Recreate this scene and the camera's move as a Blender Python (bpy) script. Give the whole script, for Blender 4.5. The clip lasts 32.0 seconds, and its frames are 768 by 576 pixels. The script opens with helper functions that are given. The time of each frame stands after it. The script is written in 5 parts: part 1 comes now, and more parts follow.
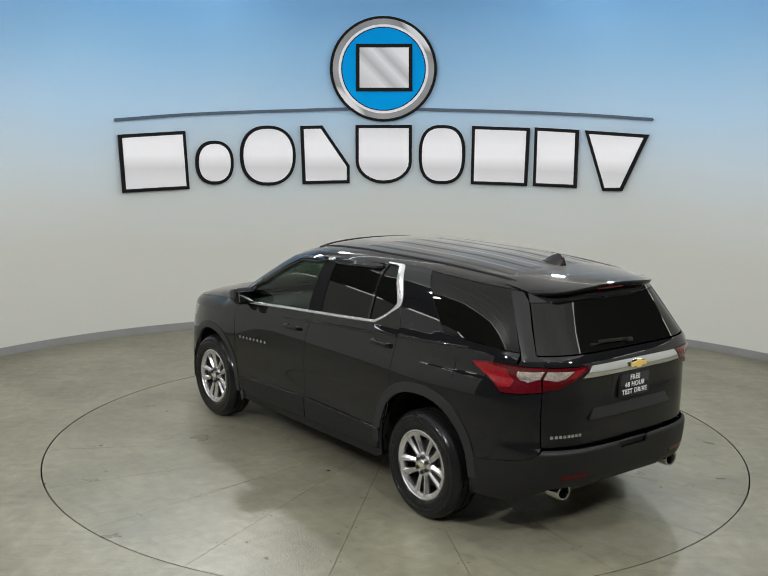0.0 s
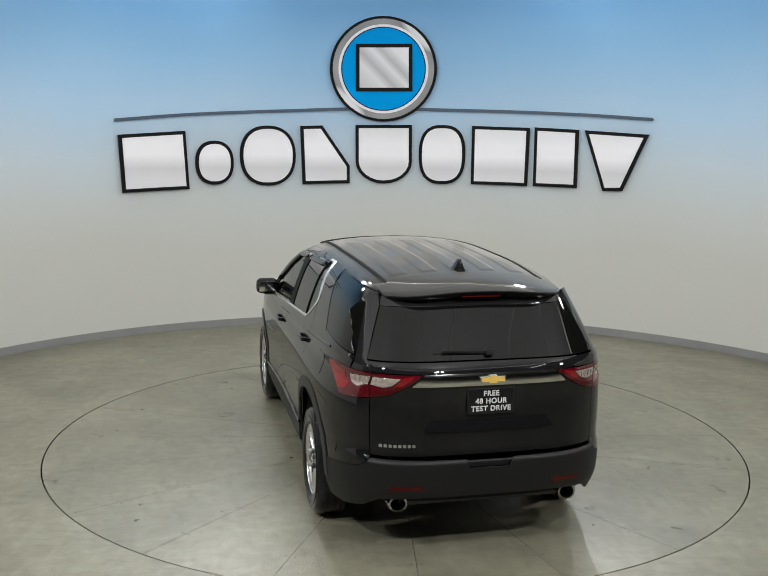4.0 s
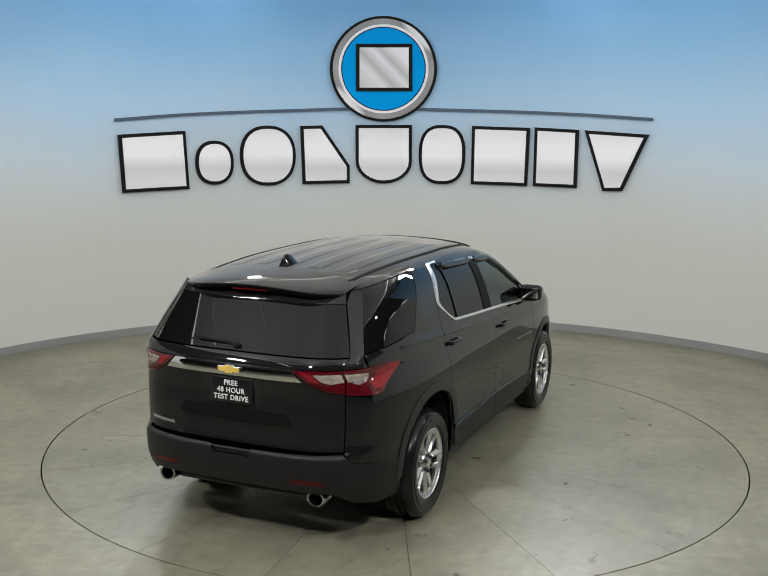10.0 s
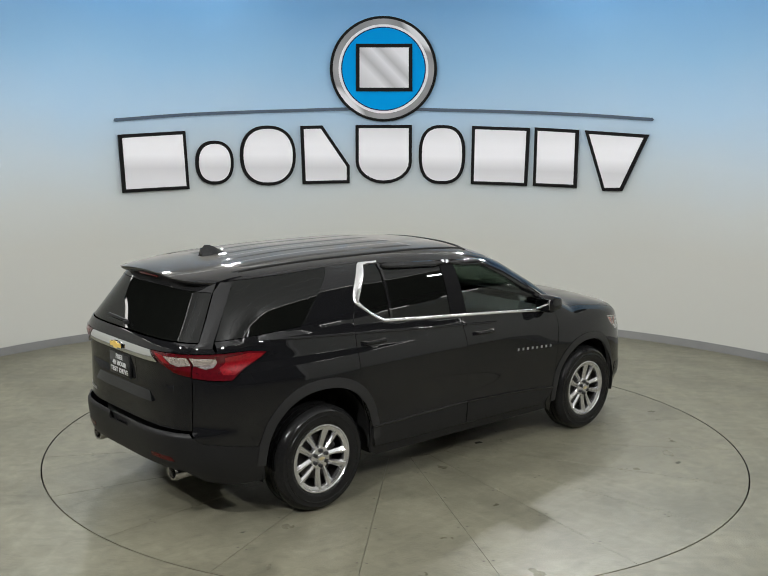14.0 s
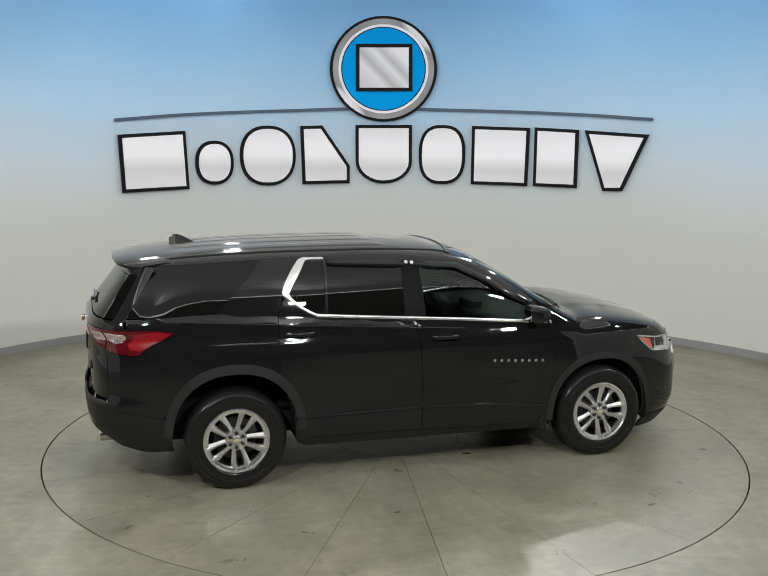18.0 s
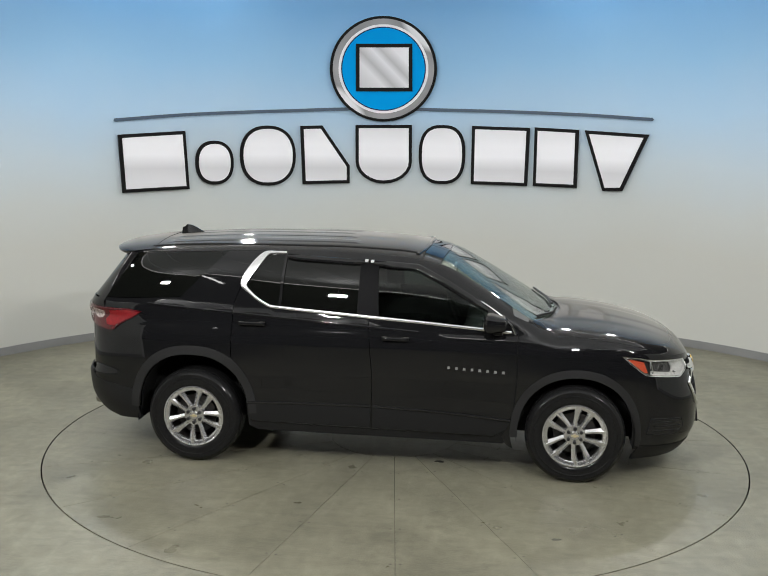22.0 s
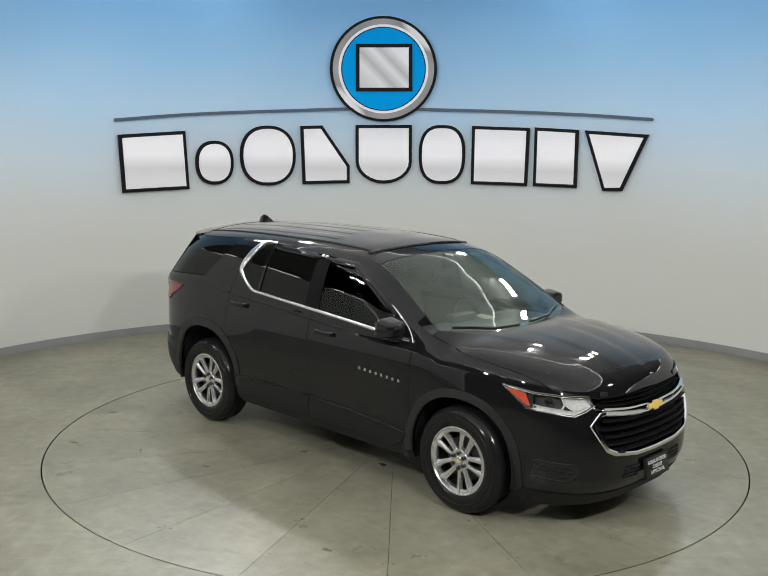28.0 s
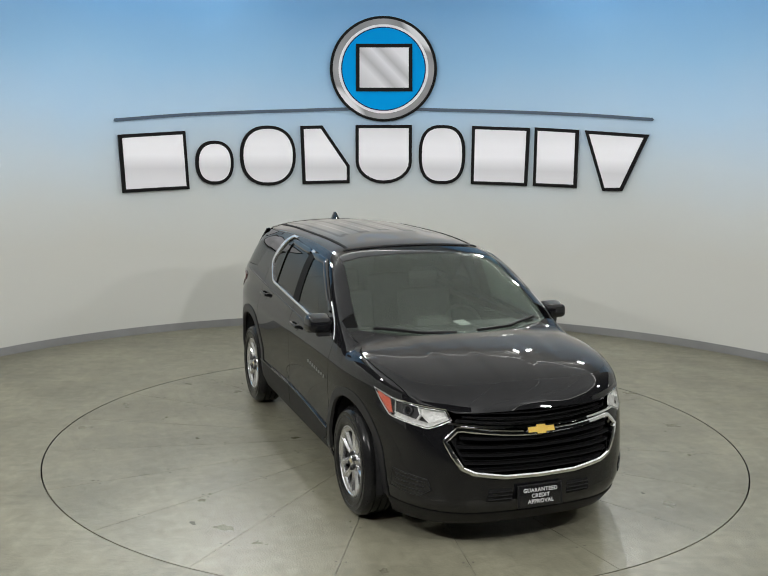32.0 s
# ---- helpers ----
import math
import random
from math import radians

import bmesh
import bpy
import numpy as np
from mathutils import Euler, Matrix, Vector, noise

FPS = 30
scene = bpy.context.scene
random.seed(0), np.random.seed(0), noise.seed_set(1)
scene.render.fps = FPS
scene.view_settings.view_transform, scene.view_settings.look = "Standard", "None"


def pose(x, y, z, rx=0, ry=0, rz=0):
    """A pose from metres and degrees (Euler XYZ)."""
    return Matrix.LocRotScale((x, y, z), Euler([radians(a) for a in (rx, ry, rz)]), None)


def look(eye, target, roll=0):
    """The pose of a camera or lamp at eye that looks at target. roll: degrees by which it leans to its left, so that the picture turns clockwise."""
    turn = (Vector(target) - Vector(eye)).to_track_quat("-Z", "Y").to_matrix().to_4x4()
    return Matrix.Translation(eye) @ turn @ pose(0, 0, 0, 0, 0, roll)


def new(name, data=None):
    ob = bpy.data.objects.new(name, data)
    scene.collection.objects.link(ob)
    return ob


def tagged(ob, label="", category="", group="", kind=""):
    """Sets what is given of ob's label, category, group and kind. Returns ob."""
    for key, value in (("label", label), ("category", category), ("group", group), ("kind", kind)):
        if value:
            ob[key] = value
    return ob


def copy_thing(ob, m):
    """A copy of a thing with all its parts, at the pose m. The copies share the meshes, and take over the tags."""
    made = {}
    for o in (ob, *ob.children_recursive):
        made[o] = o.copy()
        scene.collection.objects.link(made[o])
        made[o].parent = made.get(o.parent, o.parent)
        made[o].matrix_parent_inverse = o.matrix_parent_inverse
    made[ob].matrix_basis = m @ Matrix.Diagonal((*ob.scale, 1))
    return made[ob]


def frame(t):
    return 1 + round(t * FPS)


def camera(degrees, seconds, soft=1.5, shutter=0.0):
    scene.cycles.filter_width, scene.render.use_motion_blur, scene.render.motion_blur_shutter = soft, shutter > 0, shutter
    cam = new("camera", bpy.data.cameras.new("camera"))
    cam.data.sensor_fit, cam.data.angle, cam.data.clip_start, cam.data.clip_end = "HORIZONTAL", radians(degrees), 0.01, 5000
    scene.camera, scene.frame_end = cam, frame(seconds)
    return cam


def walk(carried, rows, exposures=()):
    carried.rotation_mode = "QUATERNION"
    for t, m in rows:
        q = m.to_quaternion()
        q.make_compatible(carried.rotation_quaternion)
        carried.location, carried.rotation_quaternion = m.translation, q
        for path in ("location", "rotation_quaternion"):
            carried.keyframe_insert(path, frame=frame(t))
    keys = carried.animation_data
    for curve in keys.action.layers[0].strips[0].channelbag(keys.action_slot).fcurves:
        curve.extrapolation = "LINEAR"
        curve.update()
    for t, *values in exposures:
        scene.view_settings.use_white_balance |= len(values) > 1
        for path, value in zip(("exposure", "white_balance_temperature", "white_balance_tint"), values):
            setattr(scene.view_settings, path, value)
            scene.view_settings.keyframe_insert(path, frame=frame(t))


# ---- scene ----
cam = camera(43.0, 32.0, soft=1.1)
EYE = Vector((0.0, -8.417, 2.731))
PAN, TILT, ROLL = radians(-0.74), radians(9.337), 0.691
AIM = EYE + 8 * Vector((math.sin(PAN) * math.cos(TILT), math.cos(PAN) * math.cos(TILT), -math.sin(TILT)))
walk(cam, [(0.0, look(EYE, AIM, ROLL)), (32.0, look(EYE, AIM, ROLL))], exposures=[(0.0, 0.0), (4.0, -0.06), (7.0, -0.09), (11.0, -0.07), (15.0, 0.0), (18.0, 0.03), (24.0, 0.03), (28.0, 0.0), (32.0, -0.02)])

# the turntable turns at a steady pace; the car stands on it a little off its axis
TURN_START, TURN_RATE = 128.6, -6.165
CAR_OFF = (-0.008, 0.030)

# ---- light: a dim hall, and LED floodlights hung round the top of the booth ----
world = bpy.data.worlds.new("hall")
world.use_nodes = True
world.node_tree.nodes["Background"].inputs[0].default_value = (0.6, 0.65, 0.7, 1)
world.node_tree.nodes["Background"].inputs[1].default_value = 0.02
scene.world = world
WALL_C, WALL_R, WALL_H = Vector((0.023, -0.48, 0)), 5.734, 4.85
SIDE_H = 3.05         # height of the plain side walls, which stay below the open hall
OPEN_HALF = 58.0      # half the opening of the round wall, in degrees
LAMPS = [(-2.3, 4.55, 4.75, 1.3), (2.3, 4.55, 4.75, 1.3), (-3.6, 3.7, 4.75, 0.8), (3.6, 3.7, 4.75, 0.8), (-5.2, -0.3, 4.3, 0.5), (5.2, -0.3, 4.3, 0.5),
         (-4.7, -4.3, 4.2, 1.7), (4.7, -4.3, 4.2, 1.25), (-2.2, -5.9, 4.2, 2.3), (2.0, -5.9, 4.2, 2.05)]
LAMP_W = 38.0
TUBES = [(-4.4, -5.6), (4.4, -5.6)]
BADGE_U, BADGE_Z = -0.245, 3.518      # the badge's middle on the wall: along it and up
CANOPY_C, CANOPY_R, CANOPY_Z = Vector((0.0, -1.4, 0)), 4.95, 4.66


# ---- materials ----
def material(name, color, rough=0.5, metal=0.0, grain=0.0, scale=40.0, bump=0.0, coat=0.0, spec=0.5, rough_var=0.0, **extra):
    m = bpy.data.materials.new(name)
    m.use_nodes = True
    nt = m.node_tree
    b = nt.nodes["Principled BSDF"]
    b.inputs["Base Color"].default_value = (*color, 1)
    b.inputs["Roughness"].default_value, b.inputs["Metallic"].default_value = rough, metal
    b.inputs["Coat Weight"].default_value, b.inputs["Coat Roughness"].default_value = coat, 0.03
    b.inputs["Specular IOR Level"].default_value = spec
    for k, v in extra.items():
        b.inputs[k.replace("_", " ")].default_value = v
    if grain or bump or rough_var:
        co = nt.nodes.new("ShaderNodeTexCoord")
        n1 = nt.nodes.new("ShaderNodeTexNoise")
        n1.inputs["Scale"].default_value, n1.inputs["Detail"].default_value = scale, 6
        nt.links.new(co.outputs["Object"], n1.inputs["Vector"])
        if grain:
            r = nt.nodes.new("ShaderNodeMapRange")
            r.inputs[1].default_value, r.inputs[2].default_value = 0.3, 0.7
            r.inputs[3].default_value, r.inputs[4].default_value = 1 - grain, 1 + grain
            mx = nt.nodes.new("ShaderNodeVectorMath")
            mx.operation = "SCALE"
            mx.inputs[0].default_value = color
            nt.links.new(n1.outputs[0], r.inputs[0])
            nt.links.new(r.outputs[0], mx.inputs["Scale"])
            nt.links.new(mx.outputs[0], b.inputs["Base Color"])
        if rough_var:
            r2 = nt.nodes.new("ShaderNodeMapRange")
            r2.inputs[1].default_value, r2.inputs[2].default_value = 0.3, 0.7
            r2.inputs[3].default_value, r2.inputs[4].default_value = rough - rough_var, rough + rough_var
            nt.links.new(n1.outputs[0], r2.inputs[0])
            nt.links.new(r2.outputs[0], b.inputs["Roughness"])
        if bump:
            bp = nt.nodes.new("ShaderNodeBump")
            bp.inputs["Strength"].default_value, bp.inputs["Distance"].default_value = bump, 0.002
            nt.links.new(n1.outputs[0], bp.inputs["Height"])
            nt.links.new(bp.outputs[0], b.inputs["Normal"])
    return m


def concrete(name, tint, rough):
    """Worn, sealed concrete: cloudy stains, fine speckle, scuffs."""
    m = bpy.data.materials.new(name)
    m.use_nodes = True
    nt, L = m.node_tree, m.node_tree.links
    b = nt.nodes["Principled BSDF"]
    co = nt.nodes.new("ShaderNodeTexCoord")

    def noise_tex(scale, detail, stretch=(1, 1, 1), warp=0.0):
        mp = nt.nodes.new("ShaderNodeMapping")
        mp.inputs["Scale"].default_value = stretch
        n = nt.nodes.new("ShaderNodeTexNoise")
        n.inputs["Scale"].default_value, n.inputs["Detail"].default_value, n.inputs["Distortion"].default_value = scale, detail, warp
        L.new(co.outputs["Object"], mp.inputs[0])
        L.new(mp.outputs[0], n.inputs["Vector"])
        return n.outputs[0]

    def ramp(src, lo, hi, a, c):
        r = nt.nodes.new("ShaderNodeMapRange")
        for i, v in enumerate((lo, hi, a, c), 1):
            r.inputs[i].default_value = v
        L.new(src, r.inputs[0])
        return r.outputs[0]

    def mul(a, c):
        n = nt.nodes.new("ShaderNodeMath")
        n.operation = "MULTIPLY"
        L.new(a, n.inputs[0])
        L.new(c, n.inputs[1])
        return n.outputs[0]
    cloud = ramp(noise_tex(1.2, 8), 0.3, 0.7, 0.77, 1.19)
    mott = ramp(noise_tex(9, 10, warp=0.6), 0.3, 0.7, 0.84, 1.14)
    speck = ramp(noise_tex(120, 5), 0.35, 0.65, 0.86, 1.12)
    scuff = ramp(noise_tex(3.0, 10, (1, 5, 1)), 0.50, 0.78, 1.0, 0.80)
    pale = ramp(noise_tex(3.5, 10, (4, 1, 1)), 0.50, 0.78, 1.0, 1.18)
    spot = ramp(noise_tex(34, 2), 0.72, 0.77, 1.0, 0.60)
    val = mul(mul(mul(cloud, mott), mul(speck, scuff)), mul(pale, spot))
    mx = nt.nodes.new("ShaderNodeVectorMath")
    mx.operation = "SCALE"
    mx.inputs[0].default_value = tint
    L.new(val, mx.inputs["Scale"])
    L.new(mx.outputs[0], b.inputs["Base Color"])
    L.new(ramp(noise_tex(2.5, 4), 0.3, 0.7, rough - 0.03, rough + 0.05), b.inputs["Roughness"])
    bp = nt.nodes.new("ShaderNodeBump")
    bp.inputs["Strength"].default_value, bp.inputs["Distance"].default_value = 0.85, 0.0026
    L.new(noise_tex(70, 5), bp.inputs["Height"])
    L.new(bp.outputs[0], b.inputs["Normal"])
    return m


def sky_overlay_wall():
    """Matt wall: warm grey paint below, and a laid-over sky-blue wash put into its colour towards the top."""
    m = bpy.data.materials.new("sky_overlay_wall")
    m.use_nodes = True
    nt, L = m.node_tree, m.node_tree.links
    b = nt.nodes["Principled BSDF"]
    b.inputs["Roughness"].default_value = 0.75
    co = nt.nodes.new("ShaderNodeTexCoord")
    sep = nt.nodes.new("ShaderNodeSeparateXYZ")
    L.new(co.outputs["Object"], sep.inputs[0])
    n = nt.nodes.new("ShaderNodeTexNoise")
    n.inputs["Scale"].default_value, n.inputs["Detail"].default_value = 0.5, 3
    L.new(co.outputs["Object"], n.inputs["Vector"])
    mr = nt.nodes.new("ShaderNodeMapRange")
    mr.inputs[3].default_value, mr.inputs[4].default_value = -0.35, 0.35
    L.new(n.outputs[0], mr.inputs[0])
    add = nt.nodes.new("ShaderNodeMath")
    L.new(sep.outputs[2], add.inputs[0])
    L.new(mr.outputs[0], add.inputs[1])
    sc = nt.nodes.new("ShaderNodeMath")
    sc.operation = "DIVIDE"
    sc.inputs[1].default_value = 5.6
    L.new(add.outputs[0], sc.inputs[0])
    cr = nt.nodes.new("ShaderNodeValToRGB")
    # blue stops copy an overlaid sky wash; the wall itself is grey
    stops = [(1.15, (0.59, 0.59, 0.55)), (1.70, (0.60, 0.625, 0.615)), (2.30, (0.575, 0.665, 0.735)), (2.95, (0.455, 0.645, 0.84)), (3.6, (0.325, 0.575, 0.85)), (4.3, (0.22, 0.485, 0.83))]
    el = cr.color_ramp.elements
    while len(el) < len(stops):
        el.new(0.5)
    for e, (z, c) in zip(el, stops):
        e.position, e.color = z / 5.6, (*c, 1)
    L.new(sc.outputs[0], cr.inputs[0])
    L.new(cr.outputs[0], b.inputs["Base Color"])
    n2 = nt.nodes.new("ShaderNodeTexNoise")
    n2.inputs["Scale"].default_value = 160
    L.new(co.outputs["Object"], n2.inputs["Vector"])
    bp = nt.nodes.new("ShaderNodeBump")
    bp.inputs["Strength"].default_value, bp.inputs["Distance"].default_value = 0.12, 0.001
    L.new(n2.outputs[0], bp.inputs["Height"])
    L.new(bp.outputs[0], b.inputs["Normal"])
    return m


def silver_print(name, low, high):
    """A printed silver whose metal sheen is put into the colour: grey through white to grey up the plate."""
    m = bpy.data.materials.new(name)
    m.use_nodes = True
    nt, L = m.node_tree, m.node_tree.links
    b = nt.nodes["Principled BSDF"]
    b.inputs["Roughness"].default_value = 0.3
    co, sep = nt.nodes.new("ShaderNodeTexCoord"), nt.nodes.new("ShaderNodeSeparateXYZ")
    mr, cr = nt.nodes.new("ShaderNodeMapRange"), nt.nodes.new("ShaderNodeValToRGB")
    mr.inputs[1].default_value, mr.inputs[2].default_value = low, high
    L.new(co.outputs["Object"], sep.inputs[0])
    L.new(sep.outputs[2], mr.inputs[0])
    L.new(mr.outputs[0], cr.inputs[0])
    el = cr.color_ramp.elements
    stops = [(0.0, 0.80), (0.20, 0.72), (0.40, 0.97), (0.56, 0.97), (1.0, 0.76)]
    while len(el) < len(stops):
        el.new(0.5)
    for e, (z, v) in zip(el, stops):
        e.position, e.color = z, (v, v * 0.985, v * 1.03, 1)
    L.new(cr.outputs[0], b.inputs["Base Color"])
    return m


def sheen_streak_print(name, op, stops):
    """A printed silver with slanting sheen streaks put into its colour over the badge, along the sum or the product of
    the places across and up.
    """
    m = bpy.data.materials.new(name)
    m.use_nodes = True
    nt, L = m.node_tree, m.node_tree.links
    b = nt.nodes["Principled BSDF"]
    b.inputs["Roughness"].default_value = 0.4
    co, sep = nt.nodes.new("ShaderNodeTexCoord"), nt.nodes.new("ShaderNodeSeparateXYZ")
    L.new(co.outputs["Object"], sep.inputs[0])
    across, up, both, mid = [nt.nodes.new("ShaderNodeMath") for _ in range(4)]
    across.inputs[1].default_value, up.inputs[1].default_value, mid.inputs[1].default_value = -BADGE_U - WALL_C.x, -BADGE_Z, 0.5
    both.operation = op
    L.new(sep.outputs[0], across.inputs[0])
    L.new(sep.outputs[2], up.inputs[0])
    L.new(across.outputs[0], both.inputs[0])
    L.new(up.outputs[0], both.inputs[1])
    L.new(both.outputs[0], mid.inputs[0])
    cr = nt.nodes.new("ShaderNodeValToRGB")
    L.new(mid.outputs[0], cr.inputs[0])
    el = cr.color_ramp.elements
    while len(el) < len(stops):
        el.new(0.5)
    for e, (z, c) in zip(el, stops):
        e.position, e.color = z + 0.5, (c, c * 0.985, c * 1.03, 1)
    L.new(cr.outputs[0], b.inputs["Base Color"])
    return m


def upward_sheen(m, amount):
    """Pale sheen and duller coat on upward faces, standing in for grey reflections."""
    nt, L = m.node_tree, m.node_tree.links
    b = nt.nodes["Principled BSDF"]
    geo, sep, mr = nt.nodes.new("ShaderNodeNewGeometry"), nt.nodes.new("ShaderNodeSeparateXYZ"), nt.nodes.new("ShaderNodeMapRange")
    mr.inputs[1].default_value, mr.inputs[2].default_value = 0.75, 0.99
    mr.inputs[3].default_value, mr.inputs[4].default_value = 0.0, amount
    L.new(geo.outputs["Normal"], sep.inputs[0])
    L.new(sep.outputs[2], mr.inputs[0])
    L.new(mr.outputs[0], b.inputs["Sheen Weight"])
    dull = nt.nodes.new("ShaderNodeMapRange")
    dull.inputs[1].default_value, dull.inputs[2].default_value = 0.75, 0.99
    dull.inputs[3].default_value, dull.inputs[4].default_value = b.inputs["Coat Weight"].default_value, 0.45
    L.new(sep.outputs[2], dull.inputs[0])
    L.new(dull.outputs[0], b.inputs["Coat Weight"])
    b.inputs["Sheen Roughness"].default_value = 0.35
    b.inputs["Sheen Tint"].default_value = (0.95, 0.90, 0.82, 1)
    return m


def glass(name, color, film=0.0):
    """Clear or tinted pane: tinted see-through, a mirror gloss that grows towards grazing, and a thin pale veil put in
    for haze.
    """
    m = bpy.data.materials.new(name)
    m.use_nodes = True
    nt, L = m.node_tree, m.node_tree.links
    nt.nodes.remove(nt.nodes["Principled BSDF"])
    see = nt.nodes.new("ShaderNodeBsdfTransparent")
    see.inputs["Color"].default_value = (*color, 1)
    # pale diffuse share that stands in for haze over the pane
    veil = nt.nodes.new("ShaderNodeBsdfDiffuse")
    veil.inputs["Color"].default_value = (0.60, 0.66, 0.58, 1)
    gloss = nt.nodes.new("ShaderNodeBsdfGlossy")
    gloss.inputs["Roughness"].default_value = 0.01
    lw = nt.nodes.new("ShaderNodeLayerWeight")
    lw.inputs["Blend"].default_value = 0.5
    p5, ma = nt.nodes.new("ShaderNodeMath"), nt.nodes.new("ShaderNodeMath")
    p5.operation, ma.operation = "POWER", "MULTIPLY_ADD"
    p5.inputs[1].default_value = 5.0
    ma.inputs[1].default_value, ma.inputs[2].default_value = 0.96, 0.036
    L.new(lw.outputs["Facing"], p5.inputs[0])
    L.new(p5.outputs[0], ma.inputs[0])
    mix1, mix2 = nt.nodes.new("ShaderNodeMixShader"), nt.nodes.new("ShaderNodeMixShader")
    mix1.inputs[0].default_value = film
    L.new(see.outputs[0], mix1.inputs[1])
    L.new(veil.outputs[0], mix1.inputs[2])
    L.new(ma.outputs[0], mix2.inputs[0])
    L.new(mix1.outputs[0], mix2.inputs[1])
    L.new(gloss.outputs[0], mix2.inputs[2])
    L.new(mix2.outputs[0], nt.nodes["Material Output"].inputs["Surface"])
    return m


def emitter(name, color, strength):
    return material(name, color, 0.5, Emission_Color=(*color, 1), Emission_Strength=strength)


# the paint's sheen on upward faces stands in for neutral reflections
PAINT = upward_sheen(material("black_car_paint", (0.0066, 0.0067, 0.0075), 0.6, coat=1.0, spec=0.0, Coat_IOR=1.46), 0.42)
PLASTIC = material("black_plastic", (0.0072, 0.0072, 0.0077), 0.5, spec=0.3, grain=0.15, scale=300, bump=0.3)
ARCH = material("worn_grey_black_plastic", (0.015, 0.015, 0.0157), 0.45, spec=0.35, grain=0.2, scale=200, bump=0.25)
BARS = material("satin_black_bars", (0.005, 0.005, 0.0055), 0.5, spec=0.05, grain=0.1, scale=100)
GLOSS = material("gloss_black_trim", (0.010, 0.010, 0.0105), 0.05, spec=0.45)
TINT = glass("tinted_glass", (0.008, 0.009, 0.010), 0.006)
SMOKE = glass("smoke_glass", (0.40, 0.44, 0.42))
CLEAR = glass("veiled_green_glass", (0.78, 0.85, 0.79), 0.023)
LENS = glass("clear_lens", (0.95, 0.95, 0.95))
REDLENS = material("red_lens", (0.065, 0.002, 0.005), 0.25, coat=1.0, spec=0.2, grain=0.25, scale=50)
HOTRED = material("red_reflector", (0.18, 0.003, 0.007), 0.3, coat=0.8, spec=0.2, grain=0.35, scale=70, bump=0.15)
DIMRED = material("dim_red_lens", (0.05, 0.002, 0.002), 0.25, coat=0.15, spec=0.2)
WHITELENS = material("ribbed_clear_lens", (0.66, 0.58, 0.57), 0.12, metal=0.75, grain=0.35, scale=45, bump=0.7, coat=0.6)
AMBER = material("amber_lens", (0.52, 0.085, 0.040), 0.15, coat=1.0, grain=0.25, scale=120)
SILVER = material("lamp_silver", (0.62, 0.62, 0.60), 0.34, metal=0.35, grain=0.25, scale=60, bump=0.4)
CHROME = material("chrome", (0.82, 0.83, 0.84), 0.06, metal=1.0)
SATIN = material("satin_chrome", (0.74, 0.74, 0.74), 0.22, metal=0.9)
DULL = material("dull_badge_silver", (0.50, 0.50, 0.51), 0.3, metal=0.8)
ALLOY = material("silver_alloy", (0.66, 0.66, 0.67), 0.20, metal=0.9, coat=0.3, grain=0.05, scale=60)
RUBBER = material("tyre_rubber", (0.010, 0.010, 0.0103), 0.16, spec=0.2, grain=0.2, scale=60, bump=0.3)
IRON = material("brake_iron", (0.05, 0.048, 0.046), 0.45, metal=0.8, grain=0.25, scale=50)
PALEGOLD = material("pale_gold", (0.55, 0.47, 0.28), 0.3, metal=0.5, grain=0.1, scale=200)
EXHAUST = material("sooty_chrome", (0.42, 0.41, 0.40), 0.18, metal=1.0, grain=0.25, scale=40)
GOLD = material("gold_badge", (0.80, 0.55, 0.13), 0.3, metal=0.35, grain=0.1, scale=200)
WHITE = material("white_print", (0.5, 0.5, 0.5), 0.5)
CABIN = material("cabin_plastic", (0.032, 0.033, 0.032), 0.6, grain=0.15, scale=120, bump=0.2)
CLOTH = material("seat_cloth", (0.013, 0.013, 0.013), 0.9, spec=0.1, grain=0.25, scale=220, bump=0.4)
TRIMDARK = material("cabin_dark_trim", (0.02, 0.02, 0.02), 0.6, spec=0.1, grain=0.15, scale=120)
HEADLINER = material("headliner", (0.12, 0.118, 0.112), 0.9, grain=0.06, scale=200)
DARK = material("underbody_black", (0.014, 0.014, 0.014), 0.9, grain=0.2, scale=30, spec=0.1)
FLOOR = concrete("sealed_concrete", (0.192, 0.183, 0.133), 0.38)
PLATE = concrete("turntable_concrete", (0.188, 0.179, 0.131), 0.30)
WALL = sky_overlay_wall()
PLAINWALL = material("plain_wall_paint", (0.59, 0.59, 0.55), 0.75, grain=0.03, scale=0.8, bump=0.05)
TRIM = material("white_trim", (0.8, 0.8, 0.79), 0.4, grain=0.02, scale=4)
SKIRT = material("grey_vinyl_skirting", (0.25, 0.25, 0.25), 0.45, grain=0.06, scale=6, bump=0.1)
HALL = material("hall_wall", (0.06, 0.06, 0.062), 0.85, grain=0.2, scale=2)
CEILING = material("ceiling_paint", (0.42, 0.41, 0.39), 0.9, grain=0.08, scale=1.5)
GAP = material("joint_dirt", (0.02, 0.019, 0.017), 0.9, grain=0.3, scale=80)
NUT = material("dark_nut", (0.035, 0.035, 0.036), 0.3, metal=0.5, grain=0.2, scale=90)
SMUDGE = material("grey_smudge", (0.10, 0.098, 0.08), 0.8, grain=0.3, scale=60)
STEEL = material("screw_steel", (0.12, 0.115, 0.10), 0.5, metal=0.6, grain=0.2, scale=90)
